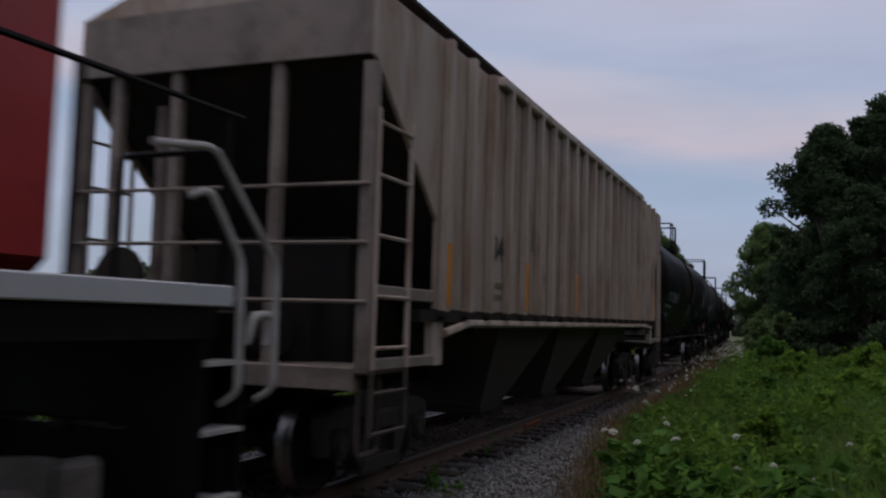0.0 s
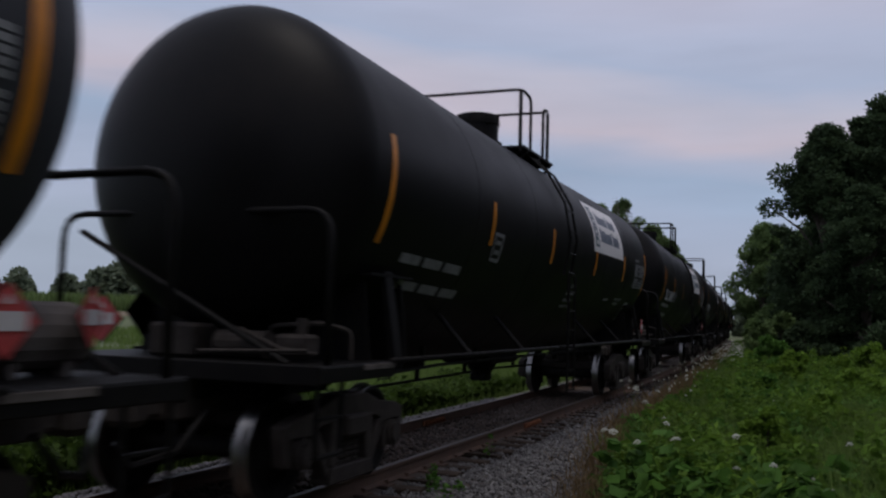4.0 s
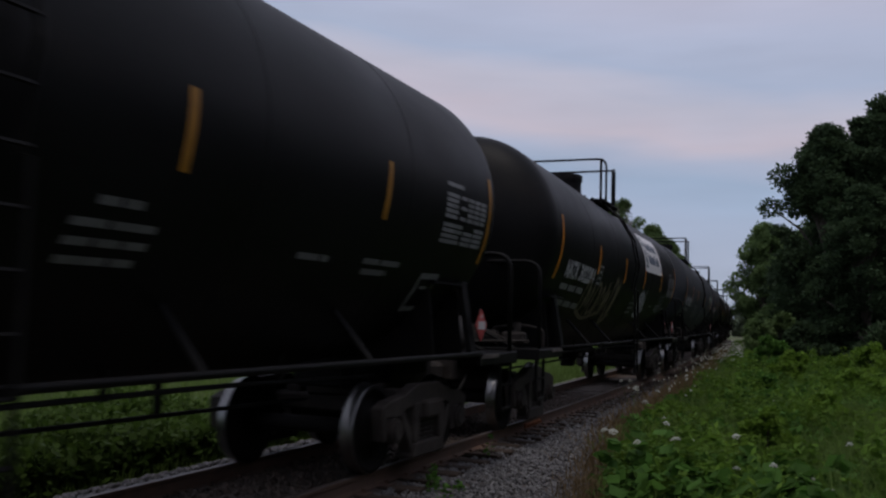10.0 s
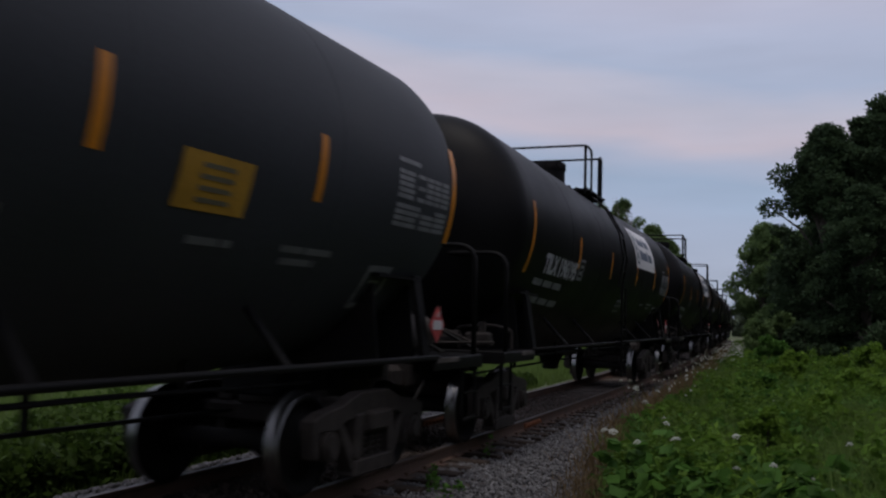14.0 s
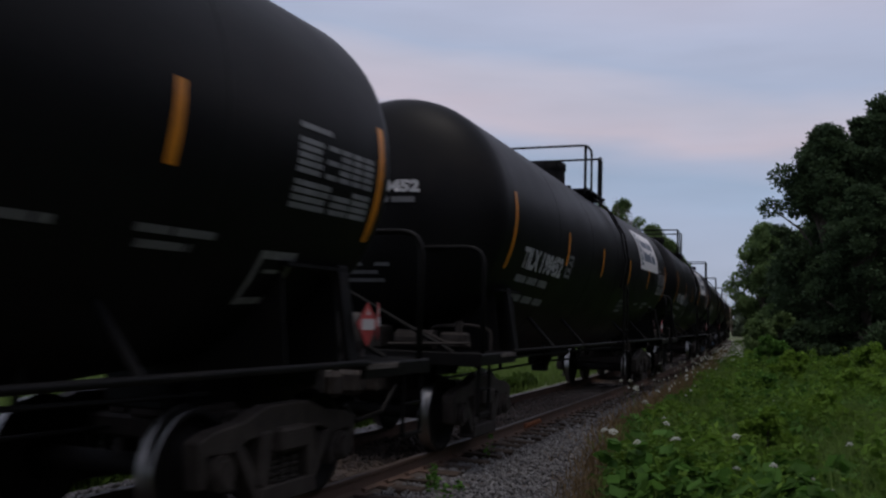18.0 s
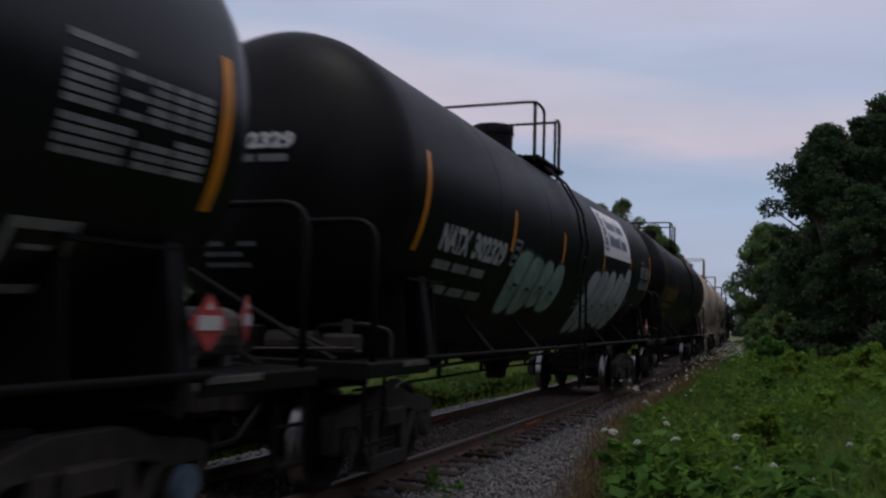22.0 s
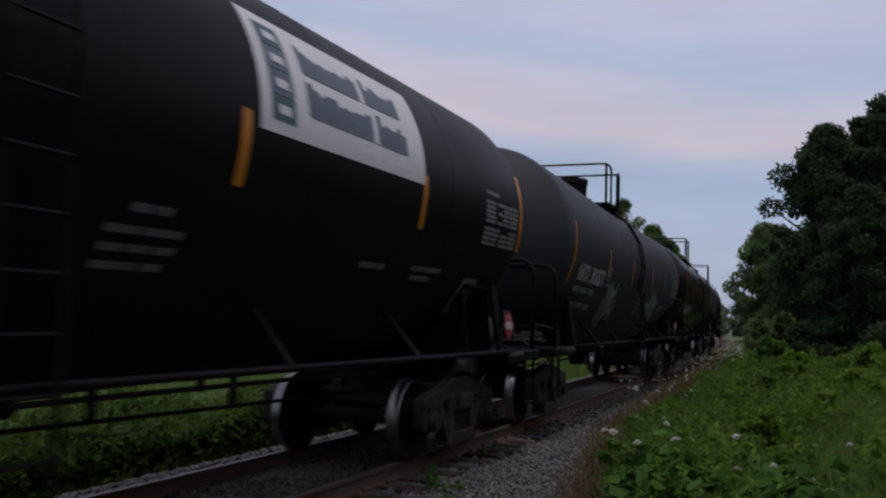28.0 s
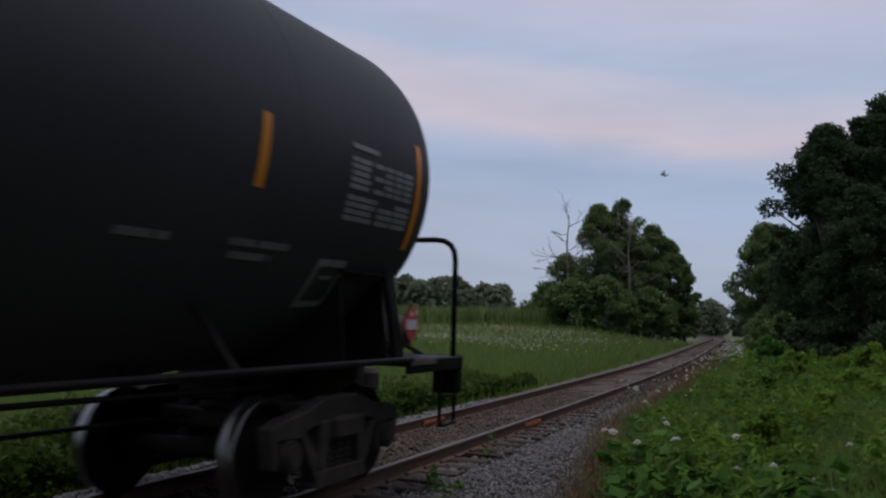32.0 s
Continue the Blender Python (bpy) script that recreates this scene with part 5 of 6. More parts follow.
def mark_cars():
    for n, ((car, at), (kind, mark, sign, extra, _, shift)) in enumerate(zip(TRAIN[2:], CARS), 1):
        ink = "grey_paint" if n == 1 else {"u": "dull_yellow", "b": "teal_paint", "w": "black_paint"}.get(kind, "white_paint")
        if kind not in "bw":
            stripes(car, "dull_orange" if kind == "u" else "orange", stripe_rows(n, 0.08 if kind == "u" else 0.105))
        if mark:
            high, start, up, wide = 0.265, -6.68, -0.655, 2.2
            start, wide = {6: (-6.42, 2.0), 9: (-7.05, 2.1), 11: (-6.42, 2.05), 23: (-6.52, 2.2)}.get(n, (start, wide))
            if kind == "b":
                start, up, wide = -7.0, -0.44, 1.28
            elif kind == "u":
                high = 0.36
            elif kind in "ck":
                up = -0.92 if n == 23 else -0.67
            owner, number = mark.split()
            letters(owner, high, ink, car, start, up, wide * 0.39, bold=0.018)
            letters(number, high, ink, car, start + wide * 0.45, up, wide * 0.55, bold=0.018)
            head_letters(mark.split()[1][-6:], 0.14, ink, car, -0.14, 3.11, 0.72)
            bars = [(-0.12, 0.30, 2.97, 0.07), (0.22, 0.30, 2.97, 0.07)] + [(-0.44, w_, 2.18 - 0.10 * k_, 0.045) for k_, w_ in enumerate((0.62, 0.46, 0.54))]
            for x_, w_, z_, h_ in bars:
                bm = bmesh.new()
                ring = ((x_, z_), (x_ + w_, z_), (x_ + w_, z_ + h_), (x_, z_ + h_))
                bm.faces.new([bm.verts.new((a_, -HALF - FRONT - HEAD * math.sqrt(max(0.0, 1 - ((a_ / R_TANK) ** 2 + ((q_ - Z_TANK) / R_TANK) ** 2))) - 0.015, q_ + 0.085)) for a_, q_ in ring])
                part("head_stencil", bm, "grey_paint" if kind not in "bwu" else ink, car)
        bm = bmesh.new()
        at_box = {9: -4.68, 16: -3.96}.get(n, -4.22)
        for a, b, c, d in ((0.0, 0.34, -0.64, -0.60), (0.0, 0.34, -0.34, -0.30), (0.0, 0.04, -0.60, -0.34), (0.30, 0.34, -0.60, -0.34), (0.09, 0.25, -0.55, -0.50), (0.09, 0.25, -0.44, -0.39)):
            shell_patch(bm, at_box + a, at_box + b, c - (0.28 if n == 23 else 0.0), d - (0.28 if n == 23 else 0.0), nu=1)
        part("stencil_box", bm, "panel_paint" if kind not in "bwu" else ink, car)
        if kind != "b":
            low = -0.3 if n == 23 else 0.0
            ahead = -0.4 if n == 9 else 0.0
            for u, a in ((-0.86, -6.66), (-1.12, -6.42)):
                for word in range(3):
                    bm = bmesh.new()
                    shell_patch(bm, a + ahead + 0.58 * word, a + ahead + 0.58 * word + 0.48, u + low, u + low + 0.095, nu=1)
                    part("text_bar", bm, "panel_paint" if kind not in "wu" else ink, car)
        small_print(car, "grey_paint", [(3.2, 3.72, -0.88, 0.05)])
        small_print(car, "grey_paint", [(4.3, 5.1, -0.86, 0.05), (4.35, 4.9, -0.95, 0.05)])
        small_print(car, "grey_paint", [(0.2 + shift, 0.6 + shift, -0.72, 0.05), (0.05 + shift, 0.8 + shift, -0.84, 0.045), (0.05 + shift, 0.75 + shift, -0.94, 0.045), (0.05 + shift, 0.7 + shift, -1.04, 0.045)])
        panel = REAR.get(n, (7.1, 0.0))
        data_panel(car, "panel_paint" if kind not in "bwu" else "black_paint" if kind != "u" else "dull_yellow" if n == 18 else "panel_paint", panel[0] - 7.08, 0.35 * panel[1])
        notice_square(car, "panel_paint" if kind not in "bw" else "black_paint", panel[0] - 7.1)
        if sign:
            sign_panel(car, SIGN_AT.get(n, 1.5) - 0.16, 2.86, -0.05 if n != 4 else -0.12, 0.99)
    car = {i + 1: c for i, (c, _) in enumerate(TRAIN[2:])}
    scrawl(car[1], 0.15, 0.75, -1.15, 0.0, 31, "grey_paint", 3, 0.045, 0.6)
    scrawl(car[5], -4.45, -2.1, -1.22, -0.66, 33, "faded_white", 6, 0.05, 0.5)
    scrawl(car[5], -1.4, -0.95, -1.2, -0.75, 34, "grey_paint", 1, 0.04)
    scrawl(car[5], -0.5, 0.1, -1.25, -0.6, 46, "grey_paint", 2, 0.04)
    scrawl(car[5], 1.5, 4.9, -0.98, -0.45, 35, "faded_white", 6, 0.05, 0.3)
    scrawl(car[6], -4.6, -0.6, -1.05, -0.55, 36, "grey_paint", 7, 0.045)
    bubbles(car[6], 1.2, -0.85, 1.6, 0.8, 3, "graffiti", 6)
    scrawl(car[8], -4.9, -2.6, -1.24, -0.5, 37, "patch", 5, 0.075, 0.6)
    scrawl(car[8], -2.4, -1.65, -1.3, -0.3, 38, "patch", 2, 0.075, 0.3)
    scrawl(car[8], 1.1, 2.2, -1.1, -0.5, 47, "graffiti", 4, 0.055, 0.7)
    scrawl(car[8], 4.5, 5.4, -1.0, -0.5, 39, "grey_paint", 2, 0.045)
    scrawl(car[9], -3.2, -1.6, -1.0, -0.5, 40, "grey_paint", 4, 0.04)
    bubbles(car[9], 4.9, -0.35, 1.2, 0.34, 4, "graffiti_green", 9)
    sticker(car[10], 2.93, 3.68, -0.68, -0.33)
    scrawl(car[15], -3.85, -3.0, -1.04, -0.45, 41, "grey_paint", 2, 0.035, 0.0)
    scrawl(car[15], -0.35, 0.1, -0.5, 0.62, 42, "faded_white", 2, 0.06, 0.9)
    bubbles(car[17], -3.95, -1.2, 2.5, 0.8, 4, "graffiti_green", 17)
    bubbles(car[17], 0.55, -1.5, 3.75, 1.25, 5, "graffiti", 18)
    for wide, lines in ((0.115, [[(-3.78, -0.86), (-3.57, -1.22), (-3.42, -1.26), (-3.47, -0.94), (-3.60, -0.58)], [(-3.81, -0.60), (-3.66, -0.81), (-3.49, -0.78)], [(-3.53, -0.55), (-3.31, -0.84), (-3.19, -1.30), (-2.95, -1.37), (-3.23, -0.70)], [(-2.97, -0.52), (-2.97, -0.78), (-2.99, -1.04)], [(-3.34, -0.71), (-3.00, -0.76), (-2.93, -1.23)], [(-2.97, -1.07), (-2.66, -1.07), (-2.42, -1.14), (-2.61, -1.22)], [(-2.67, -0.83), (-2.52, -1.09)]]),
                        (0.13, [[(2.09, -0.50), (2.41, -0.94), (2.51, -1.36), (3.72, -2.09)], [(2.12, -0.48), (2.64, -0.77), (3.39, -1.59)], [(2.61, -0.58), (3.46, -0.89), (3.55, -1.27), (4.07, -1.86)], [(1.42, -0.84), (2.13, -0.85), (3.47, -0.77)], [(2.15, -0.73), (2.23, -1.13), (2.82, -0.96), (3.72, -1.18)]])):
        for k, line in enumerate(lines):
            bm = bmesh.new()
            stroke(bm, smooth_line(line), wide, 0.012 + 0.0006 * k)
            part("graffiti", bm, "faded_white", car[22], "spray-painted scrawl")
    scrawl(car[24], -3.0, -1.5, -1.0, -0.3, 45, "patch", 4, 0.05)
    # the tan car's shell lies a little lower than the others
    for o in car[19].children:
        if o.name.split(".")[0] in ("tank", "weld_seam", "lettering", "text_bar", "stencil_box", "notice_frame", "head_stencil"):
            o.location.z -= 0.05
    # a box on the last platform's corner
    bm = bmesh.new()
    box(bm, 1.3, 8.42, 0.98, 0.3, 0.14, 0.34, 0.02)
    part("marker_box", bm, "frame_black", car[24])


build_train()
mark_cars()


# ---------------------------------------------------------------- plants
RNG = np.random.default_rng(11)


def leaf_soup(centres, sizes, normals=None, long=1.6, droop=0.25, rng=RNG):
    """Folded four-cornered leaves at the given places. Gives corners and faces."""
    n = len(centres)
    d = rng.normal(size=(n, 3))
    if normals is not None:
        d = d * 0.7 + normals
    d[:, 2] *= 0.75
    d /= np.linalg.norm(d, axis=1, keepdims=True) + 1e-9
    up = rng.normal(size=(n, 3)) * 0.55 + np.array([0, 0, 1.0])
    w = np.cross(d, up)
    w /= np.linalg.norm(w, axis=1, keepdims=True) + 1e-9
    nn = np.cross(w, d)
    s = sizes[:, None]
    a = centres - d * s * long * 0.5
    b = centres + d * s * long * 0.5 - nn * s * droop
    l = centres + w * s * 0.5 - nn * s * 0.12
    r = centres - w * s * 0.5 - nn * s * 0.12
    v = np.stack([a, l, b, r], 1).reshape(-1, 3)
    i = np.arange(n)[:, None] * 4
    f = np.concatenate([i + np.array([[0, 2, 1]]), i + np.array([[0, 3, 2]])], 1).reshape(-1, 3)
    return v, f


def blades(x, y, z, h, w, rng=RNG, lean=0.35):
    """Bent grass blades: two segments each."""
    n = len(x)
    a = rng.uniform(0, 2 * np.pi, n)
    l = rng.uniform(0.05, lean, n) * h
    dx, dy = np.cos(a), np.sin(a)
    px, py = -dy * w / 2, dx * w / 2
    v = np.stack([np.stack([x - px, y - py, z], 1), np.stack([x + px, y + py, z], 1),
                  np.stack([x + dx * l * 0.35 + px * 0.7, y + dy * l * 0.35 + py * 0.7, z + h * 0.6], 1),
                  np.stack([x + dx * l * 0.35 - px * 0.7, y + dy * l * 0.35 - py * 0.7, z + h * 0.6], 1),
                  np.stack([x + dx * l, y + dy * l, z + h], 1)], 1).reshape(-1, 3)
    i = np.arange(n)[:, None] * 5
    f = np.concatenate([i + np.array([[0, 1, 2]]), i + np.array([[0, 2, 3]]), i + np.array([[3, 2, 4]])], 1).reshape(-1, 3)
    return v, f


def join(parts_):
    vs, fs, k = [], [], 0
    for v, f in parts_:
        vs.append(v)
        fs.append(f + k)
        k += len(v)
    return np.concatenate(vs), np.concatenate(fs)


def edge_of_weeds(s):
    """How far right of the track the weeds begin."""
    return np.interp(s, [0, 8, 10, 13, 16, 24, 60, 120], [3.5, 3.2, 2.85, 2.4, 2.1, 1.95, 1.95, 2.0])


def weeds():
    """Two growths beside the track: broad-leaved plants low down, and upright pale shoots over them."""
    rng = np.random.default_rng(5)
    low, high = [], []
    for s0, s1, wide, plants, leaves, size in ((5.5, 13, 5.0, 520, 36, 0.165), (13, 26, 9.0, 1050, 34, 0.165), (26, 60, 16, 1900, 30, 0.18), (60, 120, 24, 1300, 26, 0.27)):
        for tall in (0, 1):
            s = rng.uniform(s0, s1, plants)
            e = edge_of_weeds(s)
            d = e + wide * rng.uniform(0, 1, plants) ** 1.2
            lump = (0.5 + 0.5 * np.sin(s * 0.8 + d * 1.3 + 0.7) * np.cos(d * 1.1 - s * 0.33)) ** 1.6
            patch = np.sin(s * 1.7 + 2.0 * d) + np.cos(2.3 * s - d * 1.1)
            if tall:
                keep = (patch + rng.normal(0, 0.5, plants) > -0.2) & (d - e > 0.25)
                s, d, e, lump = s[keep], d[keep], e[keep], lump[keep]
            m = len(s)
            grow = np.clip(0.35 + (d - e) * 0.45, 0.35, 1.0)
            h = ((0.50 + 0.60 * lump) if tall else (0.24 + 0.48 * lump)) * rng.uniform(0.65, 1.35, m) * grow
            x, y = along_np(s, d)
            z = ground_z(s, d)
            stems = 4 if tall else 5
            k = np.repeat(np.arange(m), leaves)
            stem = rng.integers(0, stems, len(k)) + k * stems
            la, lr = rng.uniform(0, 2 * np.pi, m * stems), rng.uniform(0.03, 0.22 if tall else 0.4, m * stems)
            t = rng.uniform(0.12, 1.0, len(k)) ** (0.6 if tall else 0.8)
            a = rng.uniform(0, 2 * np.pi, len(k))
            reach = size * ((0.55 * (1.15 - t)) if tall else (0.9 * (1.25 - t)))
            foot = rng.normal(0, 0.07, (m * stems, 2))
            cx = x[k] + foot[stem, 0] + np.cos(la[stem]) * lr[stem] * h[k] * t * 1.2 + reach * np.cos(a)
            cy = y[k] + foot[stem, 1] + np.sin(la[stem]) * lr[stem] * h[k] * t * 1.2 + reach * np.sin(a)
            c = np.stack([cx, cy, z[k] + h[k] * t], 1)
            up = rng.uniform(0.2, 1.4, len(k)) * t if tall else rng.uniform(-0.45, 0.35, len(k))
            nrm = np.stack([np.cos(a) * 1.3, np.sin(a) * 1.3, up], 1)
            ps = rng.uniform(0.6, 1.3, m)
            sz = size * ps[k] * rng.uniform(0.6, 1.15, len(k)) * (1.2 - 0.6 * t) * (0.52 if tall else 1.0)
            (high if tall else low).append(leaf_soup(c, sz, nrm, 3.0 if tall else 1.6, 0.35, rng=rng))
            if tall and s0 < 20:
                i = np.arange(m * stems)
                sx, sy = x[i // stems] + foot[:, 0], y[i // stems] + foot[:, 1]
                high.append(blades(sx, sy, z[i // stems], h[i // stems] * 0.95, np.full(len(i), 0.009), rng, 0.3))
    # a few broad-leaved plants in front
    n, leaves = 60, 18
    s, k = rng.uniform(7.4, 11.5, n), np.repeat(np.arange(n), leaves)
    d = edge_of_weeds(s) + rng.uniform(0.15, 2.6, n)
    x, y = along_np(s, d)
    h, a = rng.uniform(0.5, 1.0, n), rng.uniform(0, 6.28, n * leaves)
    t = rng.uniform(0.3, 1.0, n * leaves)
    reach = 0.16 * (1.3 - t)
    c = np.stack([x[k] + reach * np.cos(a), y[k] + reach * np.sin(a), ground_z(s, d)[k] + h[k] * t], 1)
    low.append(leaf_soup(c, rng.uniform(0.11, 0.20, n * leaves), np.stack([np.cos(a) * 1.6, np.sin(a) * 1.6, rng.uniform(-0.5, 0.2, n * leaves)], 1), 1.35, 0.22, rng=rng))
    v, f = join(low)
    tagged(soup("weeds", v, f, "leaf_weed"), "dense green broad-leaved weeds beside the track", "weeds", kind="stuff")
    v, f = join(high)
    tagged(soup("weed_shoots", v, f, "leaf_shoot"), "upright pale green weed shoots with narrow leaves", "weeds", kind="stuff")
    # single sprigs in the ballast by the near rail
    sprigs = []
    for s, d, h in ((11.2, 1.18, 0.34), (9.35, 1.15, 0.22), (8.95, 1.3, 0.26), (8.75, 1.42, 0.24), (9.1, 1.55, 0.16), (8.6, 1.6, 0.2)):
        n = 26
        t, a = rng.uniform(0.1, 1, n), rng.uniform(0, 6.28, n)
        p = np.array(along(s, d, float(ground_z(np.array(s), np.array(d)))))
        c = p + np.stack([0.07 * (1.2 - t) * np.cos(a), 0.07 * (1.2 - t) * np.sin(a), h * t], 1)
        sprigs.append(leaf_soup(c, rng.uniform(0.03, 0.06, n), np.stack([np.cos(a), np.sin(a), 0.5 * t], 1), 1.8, 0.3, rng))
        sprigs.append(blades(p[:1], p[1:2], p[2:], np.array([h]), np.array([0.008]), rng, 0.1))
    v, f = join(sprigs)
    tagged(soup("ballast_weeds", v, f, "leaf_weed"), "small green weeds growing in the ballast", "weeds", kind="stuff")


def grass():
    rng = np.random.default_rng(8)
    out = []
    for s0, s1, side, d0, d1, n, h0, h1, w in ((5, 14, 1, 2.9, 8, 5000, 0.25, 0.75, 0.011), (6, 20, 1, 4.6, 12, 17000, 0.5, 1.15, 0.013), (13, 40, 1, 2.0, 16, 16000, 0.25, 0.85, 0.022), (40, 110, 1, 1.9, 22, 14000, 0.35, 0.9, 0.06),
                                              (3, 16, -1, 2.6, 14, 26000, 0.25, 0.8, 0.011), (16, 45, -1, 2.5, 28, 36000, 0.25, 0.8, 0.022), (45, 100, -1, 2.3, 60, 30000, 0.3, 0.75, 0.06)):
        s = rng.uniform(s0, s1, n)
        d = d0 + (d1 - d0) * rng.uniform(0, 1, n) ** 1.4
        x, y = along_np(s, side * d)
        z = ground_z(s, side * d) - 0.02
        h = rng.uniform(h0, h1, n) * np.clip((d - d0) * 0.8 + 0.3, 0.3, 1)
        out.append(blades(x, y, z, h, w * rng.uniform(0.6, 1.4, n), rng, 0.8))
    v, f = join(out)
    tagged(soup("grass", v, f, "leaf_grass"), "tall green grass along the railway", "grass", kind="stuff")
    # a brown fringe of dry growth where the ballast ends, and bushy growth by the far rail
    s = 7 + 63 * rng.uniform(0, 1, 17000) ** 1.3
    d = edge_of_weeds(s) - 0.08 + rng.normal(0, 0.2, 17000)
    x, y = along_np(s, d)
    v, f = blades(x, y, ground_z(s, d) - 0.02, rng.uniform(0.06, 0.30, 17000), 0.010 + 0.0007 * s, rng, 1.3)
    tagged(soup("dry_grass", v, f, "dry"), "dry brown grass at the ballast's edge", "grass", kind="stuff")
    plants, leaves = 3900, 36
    s = 2 + 26 * rng.uniform(0, 1, plants) ** 2.0
    d = -(2.75 + 3.0 * rng.uniform(0, 1, plants) ** 1.3)
    h = rng.uniform(0.65, 1.45, plants) * (1 - 0.02 * s) * (0.5 + 0.5 * np.abs(np.sin(s * 0.6 + d) * np.cos(s * 0.23)))
    x, y = along_np(s, d)
    z = ground_z(s, d)
    k = np.repeat(np.arange(plants), leaves)
    a = rng.uniform(0, 2 * np.pi, len(k))
    t = rng.uniform(0.1, 1, len(k))
    rad = 0.3 * h[k] * rng.uniform(0.2, 1.2, len(k))
    c = np.stack([x[k] + rad * np.cos(a), y[k] + rad * np.sin(a), z[k] + h[k] * t], 1)
    v, f = leaf_soup(c, 0.062 * rng.uniform(0.5, 1.4, len(k)) * (1 + s[k] / 30), None, rng=rng)
    tagged(soup("verge_weeds", v, f, "leaf_verge"), "low leafy weeds on the far side of the track", "weeds", kind="stuff")


def umbel(r, h, seed):
    """A white flower head on a stem."""
    rng = random.Random(seed)
    bm = bmesh.new()
    tube(bm, [(0, 0, 0), (0.02, 0.01, h * 0.5), (rng.uniform(-0.04, 0.04), rng.uniform(-0.04, 0.04), h)], 0.004, 4)
    stem = part("wild_carrot_flower", bm, "leaf_grass")
    top = Vector((0, 0, h))
    bm = bmesh.new()
    for i in range(16):
        a, q = i * 2.4, r * math.sqrt((i + 0.5) / 16)
        c = top + Vector((q * math.cos(a), q * math.sin(a), 0.6 * r * (1 - (q / r) ** 2) + rng.uniform(-0.006, 0.006)))
        bmesh.ops.create_icosphere(bm, subdivisions=1, radius=r * 0.27, matrix=Matrix.Translation(c) @ Matrix.Diagonal((1, 1, 0.5, 1)))
    part("flower_head", bm, "petal", stem, "white flower head")
    return stem


def bushes():
    """Leafy mounds that stand over the weeds."""
    for i, (s, d, h, w) in enumerate(((14.6, 4.5, 1.0, 0.55), (17.5, 5.4, 1.05, 0.6), (24, 4.0, 1.1, 0.7), (27, 6.6, 1.2, 0.9), (33, 5.0, 1.4, 0.9), (42, 4.2, 1.7, 1.1), (38, 8.0, 1.6, 1.3))):
        tree("bush", s, d, h, w, 2400, 0.05 + 0.0016 * s, "leaf_bush" if i % 3 < 2 else "leaf_weed", 500 + i, low=0.05, trunk=0.02, clumps=26, shape=0.45,
             label="yellow-green leafy bush among the weeds")


def flowers():
    rng = random.Random(21)
    protos = [umbel(0.055, 0.88, 1), umbel(0.062, 0.96, 2), umbel(0.042, 0.80, 3)]
    n = 0
    spots = [(10.9, 2.95), (10.55, 2.95), (9.5, 4.35), (10.6, 3.35), (10.0, 3.8), (11.6, 3.3), (12.8, 3.0), (14.0, 2.6), (13.4, 3.2), (11.0, 3.9), (12.0, 4.4)]
    for i in range(140):
        s = 15 + 29 * rng.random() ** 0.8
        spots.append((s, float(edge_of_weeds(s)) - 0.05 + 0.75 * rng.random() ** 1.3))
    for i in range(5):
        s = 9 + 10 * rng.random()
        spots.append((s, float(edge_of_weeds(s)) + 0.4 + 2.5 * rng.random()))
    for i, (s, d) in enumerate(spots):
        p = along(s, d, float(ground_z(np.array(s), np.array(d))))
        m = Matrix.Translation(p) @ pose(0, 0, 0, rng.uniform(-22, 22), rng.uniform(-22, 22), rng.uniform(0, 360))
        pr = protos[i % 3]
        k = rng.uniform(0.3, 0.6) if s > 18 else rng.uniform(0.45, 0.75) if i > 10 else rng.uniform(0.65, 0.9)
        m = m @ Matrix.Diagonal((k, k, 1, 1))
        ob = pr if i < 3 else copy_thing(pr, m)
        ob.matrix_basis = m
        tagged(ob, "white wild carrot flower head on a green stem among weeds", "wildflower", "white wildflowers")
    # the far drifts of white flowers
    g = np.random.default_rng(4)
    out = []
    for s0, s1, d0, d1, cnt, size in ((40, 75, 1.9, 3.0, 170, 0.075), (48, 90, -26, -8, 4200, 0.06), (50, 110, -8, -3, 260, 0.08)):
        s, d = g.uniform(s0, s1, cnt), g.uniform(d0, d1, cnt)
        keep = (np.sin(s * 0.31 + 1.3) * np.cos(d * 0.42) + 0.5 * np.sin(s * 0.9 + d * 0.7) + g.normal(0, 0.5, cnt) > 0.55) | (d > 0)
        s, d = s[keep], d[keep]
        cnt = len(s)
        x, y = along_np(s, d)
        z = ground_z(s, d) + g.uniform(0.55, 0.95, cnt)
        k = np.repeat(np.arange(cnt), 4)
        c = np.stack([x[k], y[k], z[k]], 1) + g.normal(0, size * 0.35, (len(k), 3)) * np.array([1, 1, 0.3])
        v, f = leaf_soup(c, np.full(len(k), size), None, 1.0, 0.05, g)
        out.append((v, f))
    v, f = join(out)
    tagged(soup("far_flowers", v, f, "petal"), "drifts of white wildflowers in the grass", "wildflowers", kind="stuff")


